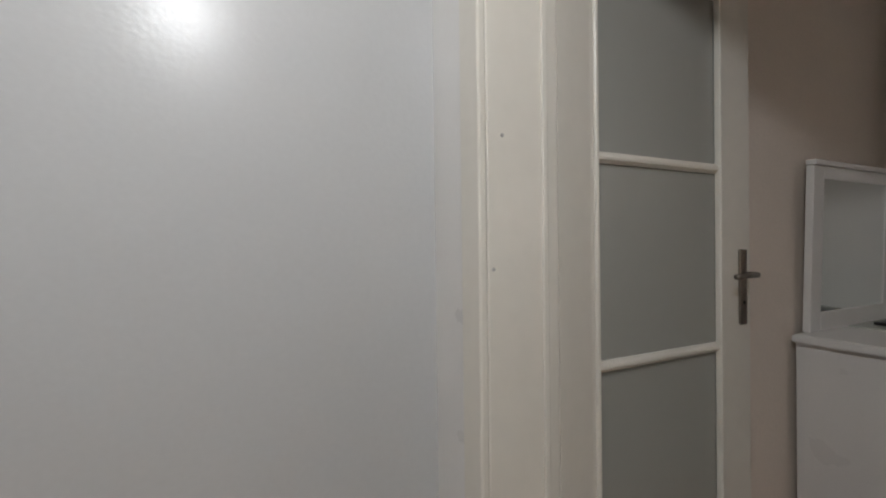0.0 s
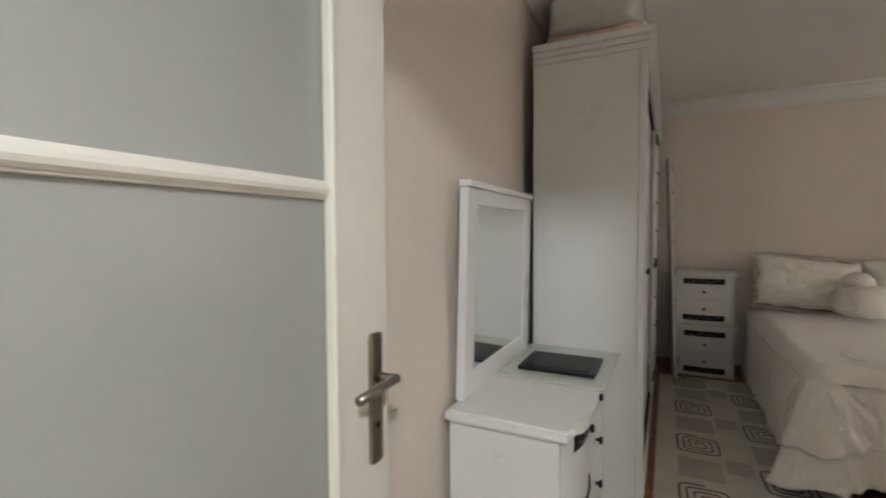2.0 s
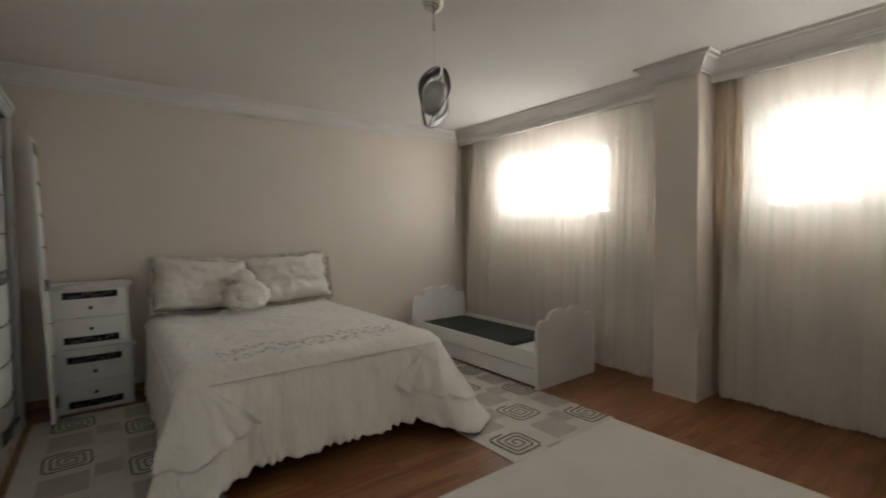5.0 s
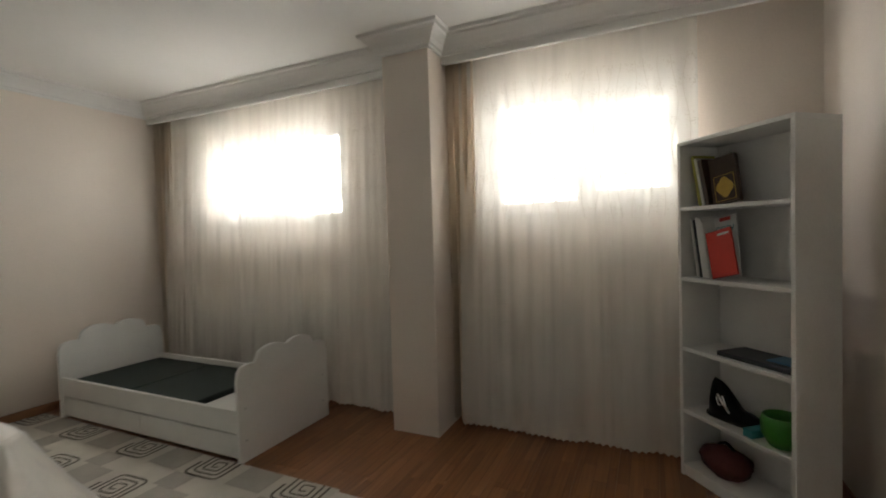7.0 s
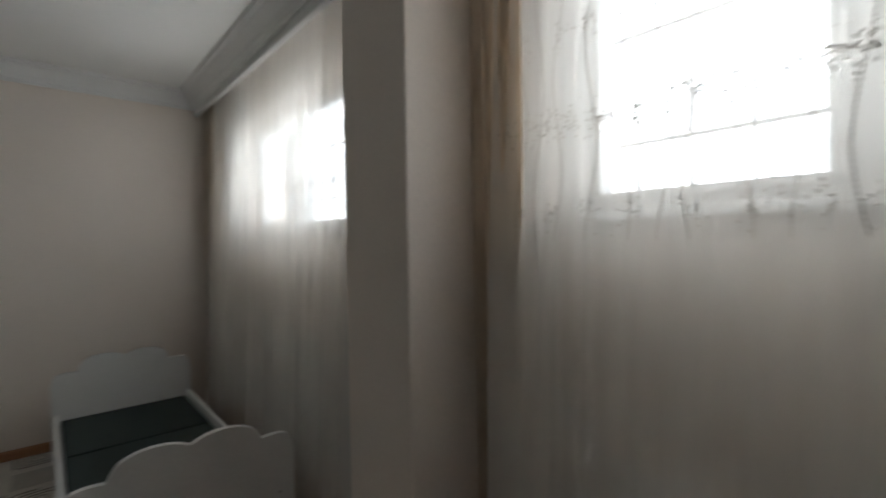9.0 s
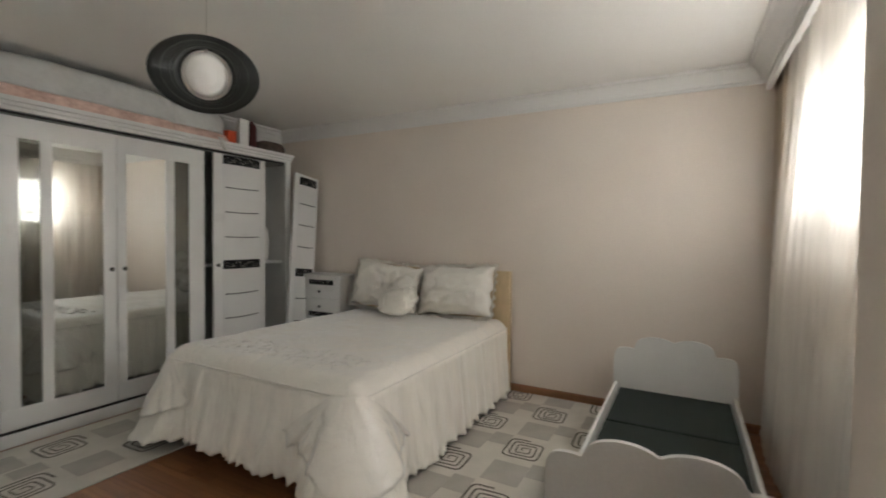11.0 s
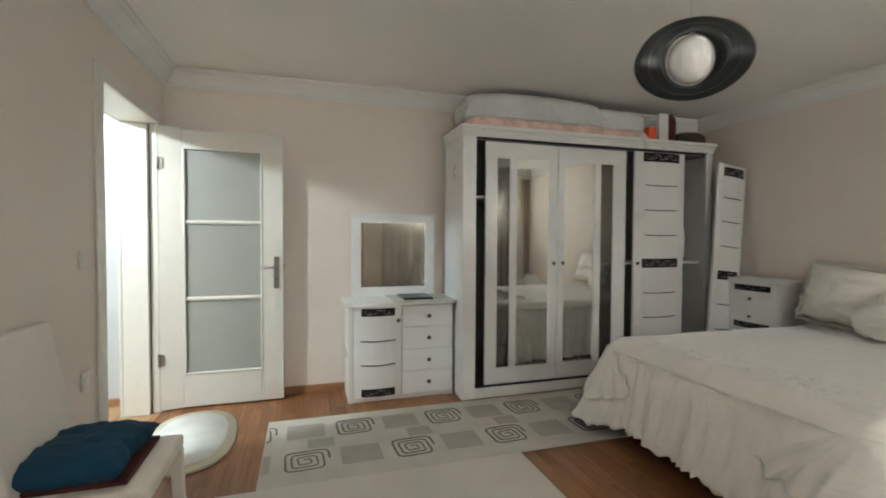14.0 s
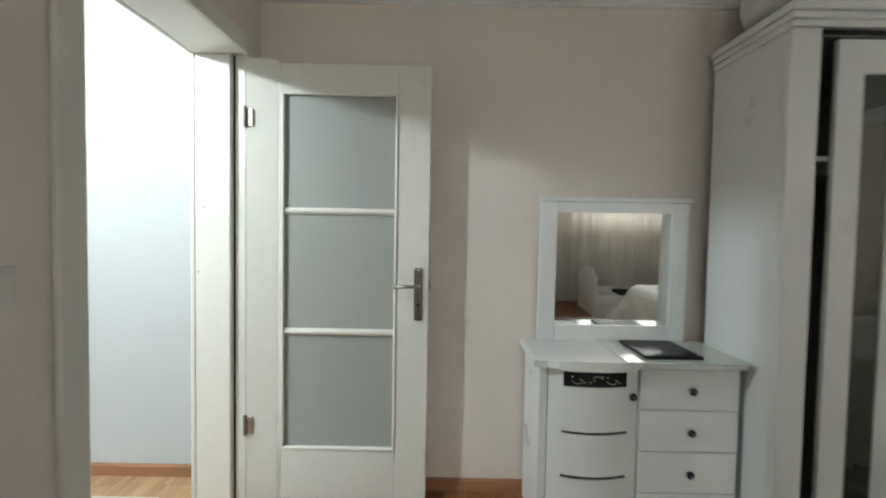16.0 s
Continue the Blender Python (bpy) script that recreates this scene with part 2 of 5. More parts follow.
# ---- mesh helpers ----
def mesh_of(bm, material, smooth=False):
    me = bpy.data.meshes.new("mesh")
    bmesh.ops.recalc_face_normals(bm, faces=bm.faces)
    bm.to_mesh(me)
    bm.free()
    me.materials.append(material)
    if smooth:
        for p in me.polygons:
            p.use_smooth = True
    return me


def part(name, bm, material, parent=None, label="", smooth=False):
    """Links a bmesh as one mesh object under a thing or a part."""
    me = bm if isinstance(bm, bpy.types.Mesh) else mesh_of(bm, material, smooth)
    me.name = name
    ob = new(name, me)
    if parent is not None:
        ob.parent = parent
    if label:
        ob["label"] = label
    return ob


def thing(name, m, label, category, group="", kind=""):
    ob = new(name)
    ob.matrix_world = m
    return tagged(ob, label, category, group, kind)


def box(x0, x1, y0, y1, z0, z1, r=0.003, seg=1, bm=None):
    """A box with its edges rounded by r."""
    own = bmesh.new()
    v = bmesh.ops.create_cube(own, size=1, matrix=Matrix.Translation(((x0 + x1) / 2, (y0 + y1) / 2, (z0 + z1) / 2)) @ Matrix.Diagonal((abs(x1 - x0), abs(y1 - y0), abs(z1 - z0), 1)))
    if r:
        bmesh.ops.bevel(own, geom=own.edges[:], offset=r, segments=seg, affect="EDGES", profile=0.5)
    return merge(bm, own)


def merge(bm, own):
    if bm is None:
        return own
    me = bpy.data.meshes.new("tmp")
    own.to_mesh(me)
    own.free()
    bm.from_mesh(me)
    bpy.data.meshes.remove(me)
    return bm


def turned(profile, n=24, bm=None, m=None):
    """A body of revolution round Z from (radius, height) pairs."""
    own = bmesh.new()
    rings = []
    for r, z in profile:
        rings.append([own.verts.new((r * math.cos(2 * math.pi * k / n), r * math.sin(2 * math.pi * k / n), z)) for k in range(n)])
    for a, b in zip(rings, rings[1:]):
        for k in range(n):
            own.faces.new((a[k], a[(k + 1) % n], b[(k + 1) % n], b[k]))
    for ring in (rings[0], rings[-1]):
        if profile[rings.index(ring)][0] > 1e-6:
            own.faces.new(ring)
    if m is not None:
        own.transform(m)
    return merge(bm, own)


def tube(points, r, n=8, closed=False, bm=None):
    """A round rod along a line of points."""
    own = bmesh.new()
    pts = [Vector(p) for p in points]
    rings, count = [], len(points)
    for i, p in enumerate(pts):
        a = pts[i - 1] if (i or closed) else p
        b = pts[(i + 1) % count] if (i + 1 < count or closed) else p
        d = (b - a).normalized()
        up = Vector((0, 0, 1)) if abs(d.z) < 0.9 else Vector((1, 0, 0))
        u = d.cross(up).normalized()
        w = d.cross(u).normalized()
        rings.append([own.verts.new(p + r * (math.cos(2 * math.pi * k / n) * u + math.sin(2 * math.pi * k / n) * w)) for k in range(n)])
    last = count if closed else count - 1
    for i in range(last):
        a, b = rings[i], rings[(i + 1) % count]
        for k in range(n):
            own.faces.new((a[k], a[(k + 1) % n], b[(k + 1) % n], b[k]))
    if not closed:
        own.faces.new(rings[0])
        own.faces.new(rings[-1])
    return merge(bm, own)


def outline(points, z0, z1, bm=None, m=None, r=0.0):
    """A plate cut to an outline in XY, from z0 to z1."""
    own = bmesh.new()
    low = [own.verts.new((x, y, z0)) for x, y in points]
    top = [own.verts.new((x, y, z1)) for x, y in points]
    n = len(points)
    own.faces.new(low[::-1])
    own.faces.new(top)
    for k in range(n):
        own.faces.new((low[k], low[(k + 1) % n], top[(k + 1) % n], top[k]))
    if r:
        bmesh.ops.bevel(own, geom=[e for e in own.edges if abs(e.verts[0].co.z - e.verts[1].co.z) < 1e-6], offset=r, segments=2, affect="EDGES")
    if m is not None:
        own.transform(m)
    return merge(bm, own)


def sheet(f, nu, nv, thick=0.0, closed=False):
    """A surface f(u, v) with u and v from 0 to 1, given a thickness."""
    bm = bmesh.new()
    grid = [[bm.verts.new(f(i / nu, j / nv)) for j in range(nv + 1)] for i in range(nu + 1)]
    for i in range(nu):
        for j in range(nv):
            bm.faces.new((grid[i][j], grid[i + 1][j], grid[i + 1][j + 1], grid[i][j + 1]))
    if thick:
        bmesh.ops.recalc_face_normals(bm, faces=bm.faces)
        bmesh.ops.solidify(bm, geom=bm.faces[:], thickness=thick)
    return bm


def structure(name, bm, material, label, smooth=False):
    return tagged(part(name, bm, material, None, "", smooth), label, name.split("_")[0], kind="structure")


FRONT = Matrix(((1, 0, 0, 0), (0, 0, -1, 0), (0, 1, 0, 0), (0, 0, 0, 1)))  # XY outline stood up, facing -Y


# ---- the room ----
W, N, S, CZ = 4.88, 0.12, -4.62, 2.453
HN, HX, WT = 0.20, -0.215, 2.6
bm = box(-2.8, W + 0.15, S - 0.4, N + 0.3, -0.12, -0.014, 0)
structure("floor", bm, RUBBER, "subfloor under the oak laminate boards")
FLOOR = bpy.data.objects["floor"]
bm = box(-0.02, W + 0.02, S - 0.02, N + 0.02, CZ, CZ + 0.1, 0)
structure("ceiling_bedroom", bm, CEIL, "flat off-white painted bedroom ceiling")
bm = box(-2.8, 0.0, -2.4, HN + 0.1, CZ + 0.004, CZ + 0.104, 0)
structure("ceiling_hall", bm, CEIL, "flat white painted hall ceiling")
structure("wall_north", box(0, W + 0.15, N, N + 0.15, -0.014, WT, 0), WALL, "smooth beige-pink painted bedroom wall")
structure("wall_east", box(W, W + 0.15, S - 0.4, N, -0.014, WT, 0), WALL, "smooth beige-pink painted bedroom wall")
# west wall with the doorway
DY0, DY1, DH = -0.952, -0.055, 2.028
bm = box(HX, 0, S - 0.4, DY0 - 0.03, -0.014, WT, 0)
box(HX, 0, DY0 - 0.03, DY1 + 0.03, DH + 0.03, WT, 0, bm=bm)
box(HX, 0, DY1 + 0.03, HN + 0.1, -0.014, WT, 0, bm=bm)
structure("wall_west", bm, WALL, "beige painted wall with the doorway to the hall")
# south wall with two windows
W1, W2, WZ = (2.88, 4.34), (0.605, 1.815), (1.37, 2.12)
bm = bmesh.new()
for x0, x1, z0, z1 in ((0, W2[0], -0.014, WT), (W2[0], W2[1], -0.014, WZ[0]), (W2[0], W2[1], WZ[1], WT), (W2[1], W1[0], -0.014, WT),
                       (W1[0], W1[1], -0.014, WZ[0]), (W1[0], W1[1], WZ[1], WT), (W1[1], W, -0.014, WT)):
    box(x0, x1, S - 0.25, S, z0, z1, 0, bm=bm)
structure("wall_south", bm, WALL, "beige painted window wall behind the tulle curtains")
COLX, COLY = (1.962, 2.282), -4.212
structure("column", box(COLX[0], COLX[1], S, COLY, -0.014, CZ, 0.006, 2), WALL, "square beige plastered column between the windows")
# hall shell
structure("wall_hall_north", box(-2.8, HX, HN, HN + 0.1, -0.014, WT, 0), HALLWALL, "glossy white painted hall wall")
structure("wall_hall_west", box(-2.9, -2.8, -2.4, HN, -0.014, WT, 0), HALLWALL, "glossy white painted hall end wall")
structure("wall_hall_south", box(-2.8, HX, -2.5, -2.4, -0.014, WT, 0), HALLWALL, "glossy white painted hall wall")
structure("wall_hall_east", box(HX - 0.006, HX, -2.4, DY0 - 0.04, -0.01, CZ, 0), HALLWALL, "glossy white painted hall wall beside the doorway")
structure("wall_hall_corner", box(HX - 0.006, HX, DY1 + 0.04, HN, -0.01, CZ, 0), WHITE, "narrow white painted strip beside the door casing")


def sweep(path, profile, closed=False):
    """A moulding: profile points (out, z) carried along a plan line, mitred; the room lies on the left of the line."""
    bm = bmesh.new()
    pts = [Vector((x, y)) for x, y in path]
    n = len(pts)
    rows = []
    for i, p in enumerate(pts):
        d0 = (p - pts[i - 1]).normalized() if (i or closed) else None
        d1 = (pts[(i + 1) % n] - p).normalized() if (i + 1 < n or closed) else None
        d0, d1 = d0 or d1, d1 or d0
        n0, n1 = Vector((-d0.y, d0.x)), Vector((-d1.y, d1.x))
        mid = (n0 + n1).normalized()
        k = 1 / max(0.3, mid.dot(n0))
        rows.append([bm.verts.new((p.x + mid.x * k * o, p.y + mid.y * k * o, z)) for o, z in profile])
    for i in range(n if closed else n - 1):
        a, b = rows[i], rows[(i + 1) % n]
        for k in range(len(profile) - 1):
            bm.faces.new((a[k], b[k], b[k + 1], a[k + 1]))
    return bm


PELY = -4.385
CORN = [(-0.004, CZ - 0.118), (0.014, CZ - 0.118), (0.018, CZ - 0.104), (0.030, CZ - 0.098), (0.042, CZ - 0.074), (0.064, CZ - 0.050), (0.082, CZ - 0.034), (0.086, CZ - 0.022), (0.106, CZ - 0.018), (0.110, CZ - 0.002), (0.110, CZ + 0.004)]
path = [(0, N), (0, PELY), (COLX[0], PELY), (COLX[0], COLY), (COLX[1], COLY), (COLX[1], PELY), (W, PELY), (W, N)]
structure("trim_cornice", sweep(path, CORN, True), PLASTER, "white moulded plaster cornice under the ceiling")
for x0, x1 in ((0.004, COLX[0] - 0.004), (COLX[1] + 0.004, W - 0.004)):
    structure("trim_pelmet", box(x0, x1, PELY - 0.03, PELY - 0.001, CZ - 0.165, CZ - 0.001, 0.004, 2), PLASTER, "white plaster pelmet hiding the curtain rail")
# skirting boards
SK = [(0.0, 0.06), (0.008, 0.06), (0.014, 0.05), (0.016, 0.0)]
for name, pts in (("baseboard_west", [(0, DY0 - 0.085), (0, S)]), ("baseboard_north", [(W, N), (0.0, N)]), ("baseboard_east", [(W, S), (W, N)]),
                  ("baseboard_hall", [(HX - 0.01, HN), (-2.8, HN)])):
    structure(name, sweep(pts, SK), OAKTRIM, "low oak-coloured wooden skirting board")

# door frame: lining, stops and casings on both sides
bm = box(HX - 0.004, -0.059, DY1, DY1 + 0.03, 0, DH, 0.004, 2)
box(HX - 0.004, -0.001, DY0 - 0.03, DY0, 0, DH, 0.004, 2, bm=bm)
box(HX - 0.004, -0.001, DY0, DY1, DH, DH + 0.03, 0.004, 2, bm=bm)
box(-0.076, -0.060, DY1 - 0.008, DY1 - 0.0005, 0, DH - 0.001, 0.003, 2, bm=bm)
DF = thing("door_frame", pose(0, 0, 0), "cream lacquered wooden door frame with nail holes", "door frame", kind="structure")
part("lining", bm, LACQ, DF)
for name, x0, x1 in (("casing", 0.0005, 0.016), ("casing", HX - 0.026, HX - 0.0045)):
    bm = box(x0, x1, DY0 - 0.085, DY0 + 0.003, 0, DH + 0.08, 0.006, 3)
    box(x0, x1, DY0 + 0.003, DY1 - 0.003, DH - 0.003, DH + 0.08, 0.006, 3, bm=bm)
    if x0 < 0:
        box(x0, x1, DY1 - 0.003, DY1 + 0.078, 0, DH + 0.08, 0.006, 3, bm=bm)
    part(name, bm, LACQ, DF)
part("hinge_post", box(-0.0545, -0.004, -0.030, 0.030, 0.004, DH + 0.02, 0.006, 3), LACQ, DF)
# Added wedge, no real door part: evens out the shadow step beside the post.
part("added_shadow_wedge", outline([(-0.0035, -0.0285), (0.128, -0.0015), (0.128, -0.0006), (-0.0035, -0.0006)], 0.012, DH - 0.004), LACQ, DF)
# Near-black strip puts the shade of the open joint into colour.
part("dark_gap", box(-0.060, -0.052, DY1 + 0.024, DY1 + 0.03, 0.002, DH, 0), RUBBER, DF)
for x, z in ((-0.180, 1.36), (-0.205, 1.071)):
    part("nail_hole", turned([(0.0001, 0.0), (0.0045, 0.0), (0.0040, 0.0018), (0.0001, 0.0018)], 8, m=Matrix.Translation((x, DY1 - 0.0002, z)) @ Matrix.Rotation(radians(90), 4, "X")), BARIRON, DF, "small grey nail hole")
structure("threshold", box(-0.04, 0.005, DY0, DY1, -0.002, 0.006, 0.003, 2), OAKTRIM, "thin brass-brown threshold strip in the doorway")


# ---- door leaf ----
def make_door():
    d = thing("door_leaf", pose(0, 0.0, 0.012), "cream lacquered open door with three frosted panes", "door", kind="structure")
    w, h, t = 0.818, 2.0, 0.040
    gx0, gx1, gz0, gz1 = 0.142, 0.672, 0.235, 1.875
    part("stile", box(0, gx0, 0, t, 0, h, 0.004, 2), LACQ, d)
    part("stile", box(gx1, w, 0, t, 0, h, 0.004, 2), LACQ, d)
    part("rail", box(gx0 + 0.0005, gx1 - 0.0005, 0.001, t - 0.001, 0, gz0, 0.002), LACQ, d)
    part("rail", box(gx0 + 0.0005, gx1 - 0.0005, 0.001, t - 0.001, gz1, h, 0.002), LACQ, d)
    bars = (0.785, 1.340)
    edges = [gz0, *bars, gz1]
    for a, b in zip(edges, edges[1:]):
        part("pane", box(gx0 - 0.004, gx1 + 0.004, 0.017, 0.023, a, b, 0), FROST, d, "frosted glass pane")
    for z in bars:
        bm = tube([(gx0 + 0.002, 0.012, z), (gx1 - 0.002, 0.012, z)], 0.0125, 12)
        box(gx0 + 0.002, gx1 - 0.002, 0.008, 0.032, z - 0.015, z + 0.015, 0.003, 2, bm=bm)
        part("glazing_bar", bm, LACQ, d, smooth=False)
    bm = bmesh.new()
    for x0, x1, z0, z1 in ((gx0, gx0 + 0.014, gz0, gz1), (gx1 - 0.014, gx1, gz0, gz1), (gx0, gx1, gz0, gz0 + 0.014), (gx0, gx1, gz1 - 0.014, gz1)):
        box(x0, x1, -0.006, 0.016, z0, z1, 0.005, 3, bm=bm)
    part("glazing_bead", bm, LACQ, d)
    hd = part("handle_plate", box(0.752, 0.788, -0.008, 0.0, 0.848, 1.088, 0.007, 3), STEEL, d, "brushed steel handle plate")
    bm = tube([(0.770, -0.006, 1.008), (0.770, -0.048, 1.008)], 0.009, 12)
    tube([(0.776, -0.046, 1.008), (0.660, -0.050, 1.006)], 0.0085, 12, bm=bm)
    part("lever", bm, STEEL, hd, smooth=True)
    part("keyhole", turned([(0.0001, 0), (0.006, 0), (0.006, 0.001), (0.0001, 0.001)], 12, m=Matrix.Translation((0.770, -0.0082, 0.918)) @ Matrix.Rotation(radians(90), 4, "X")), BLACK, hd)
    part("latch", box(w, w + 0.006, 0.010, 0.030, 0.99, 1.03, 0.001), STEEL, d)
    for z in (0.36, 1.75):
        bm = tube([(-0.006, -0.037, z - 0.045), (-0.006, -0.037, z + 0.045)], 0.008, 10)
        box(-0.004, 0.026, -0.032, -0.0285, z - 0.04, z + 0.04, 0.001, bm=bm)
        part("hinge", bm, STEEL, d, "dull steel hinge")


make_door()

for z, slot in ((1.143, False), (0.586, True)):
    sw = thing("wall_socket" if slot else "light_switch", pose(0.0, -1.17, z), "ivory plastic socket on the beige wall" if slot else "ivory plastic light switch on the beige wall", "socket" if slot else "switch")
    part("cover_plate", box(0.0005, 0.010, -0.042, 0.042, -0.042, 0.042, 0.004, 3), SOCKET, sw)
    if slot:
        part("socket_well", turned([(0.020, 0), (0.024, 0), (0.024, 0.003), (0.020, 0.003)], 20, m=Matrix.Translation((0.0095, 0, 0)) @ Matrix.Rotation(radians(90), 4, "Y")), SOCKET, sw)
        part("pin_hole", box(0.0095, 0.0118, -0.004, 0.004, -0.014, 0.014, 0.0015), BARIRON, sw)
    else:
        part("rocker", box(0.0095, 0.0135, -0.030, 0.030, -0.030, 0.030, 0.003, 2), SOCKET, sw)

hl = thing("hall_ceiling_lamp", pose(-0.88, -1.12, CZ), "bare bulb lit on a short cord in the hall", "ceiling lamp")
part("ceiling_rose", turned([(0.0001, 0.004), (0.045, 0.004), (0.045, -0.012), (0.022, -0.026), (0.0001, -0.026)], 28), WHITE, hl, smooth=True)
part("cord", tube([(0, 0, -0.025), (0, 0, -0.135)], 0.003, 8), WHITE, hl)
part("bulb_holder", turned([(0.0001, -0.134), (0.012, -0.136), (0.018, -0.150), (0.018, -0.185), (0.0001, -0.187)], 20), WHITE, hl, smooth=True)


# ---- ornaments shared by the bedroom set ----
def bow(x, w, depth):
    """How far a bowed front stands out at x, measured from its middle."""
    return depth * (1 - (2 * x / w) ** 2)


def bowed_panel(w, z0, z1, depth, t, n=14):
    def f(u, v):
        x = (u - 0.5) * w
        return (x, -bow(x, w, depth), z0 + v * (z1 - z0))
    bm = sheet(f, n, 1)
    r = bmesh.ops.extrude_face_region(bm, geom=bm.faces[:])
    for v in r["geom"]:
        if isinstance(v, bmesh.types.BMVert):
            v.co.y = t
    return bm


def ornament(parent, m, w, h, depth=0.0, full=0.0):
    """A black plate with silver leafy scrolls."""
    full = full or w
    bm = sheet(lambda u, v: ((u - 0.5) * w, -bow((u - 0.5) * w, full, depth) - 0.003, (v - 0.5) * h), 14, 1, 0.002)
    bm.transform(m)
    o = part("ornament_plate", bm, BLACK, parent, "black plate with silver scrolls")
    own = bmesh.new()
    k = max(3, int(w / 0.07))
    for i in range(k):
        cx = (i - (k - 1) / 2) * w * 0.82 / k
        s = 1 if i % 2 else -1
        pts = []
        for j in range(12):
            a = j / 11 * 4.4 + (0 if s > 0 else math.pi)
            rr = h * 0.30 * (1 - 0.055 * j)
            x = cx + rr * 1.5 * math.cos(a)
            pts.append((x, -bow(x, full, depth) - 0.006, s * h * 0.06 + rr * math.sin(a) * 0.9))
        tube(pts, h * 0.035, 5, bm=own)
        for q in (-1, 1):
            x = cx + q * h * 0.42
            own = turned([(0.0001, -h * 0.13), (h * 0.06, 0), (0.0001, h * 0.13)], 6, bm=own, m=Matrix.Translation((x, -bow(x, full, depth) - 0.005, q * s * h * 0.18)) @ Matrix.Rotation(q * s * 0.9, 4, "Y") @ Matrix.Diagonal((1, 0.4, 1, 1)))
    own.transform(m)
    part("silver_scroll", own, SILVER, o, smooth=True)


def knob(parent, x, y, z):
    m = Matrix.Translation((x, y, z)) @ Matrix.Rotation(radians(90), 4, "X")
    o = part("knob", turned([(0.0001, 0.0), (0.006, 0.0), (0.006, 0.010), (0.015, 0.014), (0.015, 0.021), (0.010, 0.025), (0.0001, 0.025)], 14, m=m), BLACK, parent, "round black knob", smooth=True)
    part("knob_star", turned([(0.0001, 0.026), (0.005, 0.026), (0.005, 0.0275), (0.0001, 0.0275)], 5, m=m), SILVER, o)


def strip(parent, xs, z, depth, w, y=0.0, cx=0.0):
    pts = [(cx + x, y - bow(x, w, depth) - 0.003, z - 0.006 * (1 - (2 * x / w) ** 2)) for x in [(i / 10 - 0.5) * xs for i in range(11)]]
    part("trim_strip", tube(pts, 0.0042, 6), BLACK, parent, "thin black trim strip", smooth=True)


# ---- dresser with its mirror ----
def make_dresser():
    d = thing("dresser", pose(1.30, 0.095, 0), "white dresser with bowed door and four drawers", "dresser")
    w, dep, h = 0.80, 0.325, 0.73
    part("side_panel", box(-0.016, 0.018, -dep, 0, 0, h, 0.002), WHITE, d)
    part("side_panel", box(w - 0.018, w, -dep, 0, 0, h, 0.002), WHITE, d)
    part("back_panel", box(0.019, w - 0.019, -0.010, -0.001, 0.02, h - 0.002, 0), WHITE, d)
    part("plinth", box(0.019, w - 0.019, -dep + 0.006, -dep + 0.024, 0, 0.035, 0.001), WHITE, d)
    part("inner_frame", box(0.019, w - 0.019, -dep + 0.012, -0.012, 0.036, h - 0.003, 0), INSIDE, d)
    pts = [(-0.044, 0.0), (w + 0.022, 0.0), (w + 0.022, -dep - 0.030)]
    pts += [(0.40, -dep - 0.030)]
    pts += [(0.20 + 0.19 * math.cos(a), -dep - 0.028 - 0.038 * math.sin(a)) for a in [math.pi * k / 14 for k in range(15)]]
    pts += [(-0.044, -dep - 0.028)]
    part("dresser_top", outline(pts[::-1], h, h + 0.034, r=0.006), WHITE, d)
    dw = 0.365
    bm = bowed_panel(dw, 0.038, h - 0.006, 0.034, 0.010)
    bm.transform(Matrix.Translation((0.204, -dep - 0.004, 0)))
    door = part("door", bm, WHITE, d)
    pl = Matrix.Translation((0.204, -dep - 0.004, 0))
    ornament(door, pl @ Matrix.Translation((0, 0, h - 0.045)), 0.255, 0.058, 0.034, dw)
    ornament(door, pl @ Matrix.Translation((0, 0, 0.078)), 0.255, 0.058, 0.034, dw)
    for z in (0.472, 0.290):
        strip(door, 0.262, z, 0.034, dw, -dep - 0.004, 0.204)
    knob(door, 0.358, -dep - 0.014, 0.616)
    zs = (0.040, 0.212, 0.385, 0.557, h - 0.006)
    for a, b in zip(zs, zs[1:]):
        dr = part("drawer_front", box(0.392, w - 0.004, -dep - 0.012, -dep + 0.008, a + 0.002, b - 0.002, 0.0025, 2), WHITE, d)
        knob(dr, 0.600, -dep - 0.012, (a + b) / 2)
    m = thing("dresser_mirror", pose(1.335, 0.10, 0.7645) @ pose(0, 0, 0, 1.5, 0, 0), "white framed mirror standing on the dresser", "mirror")
    mw, mh = 0.692, 0.655
    for x0, x1, z0, z1 in ((0, 0.078, 0, mh), (mw - 0.080, mw, 0, mh), (0.0785, mw - 0.0805, 0, 0.075), (0.0785, mw - 0.0805, mh - 0.05, mh)):
        part("frame_rail", box(x0, x1, -0.030, -0.002, z0, z1, 0.003, 2), WHITE, m)
    part("crown_strip", box(-0.006, mw + 0.006, -0.040, -0.002, mh + 0.0005, mh + 0.022, 0.004, 2), WHITE, m)
    part("mirror_glass", box(0.070, mw - 0.074, -0.024, -0.016, 0.070, mh - 0.045, 0), MIRROR, m)
    part("back_board", box(0.02, mw - 0.02, -0.0145, -0.004, 0.01, mh - 0.01, 0), INSIDE, m)


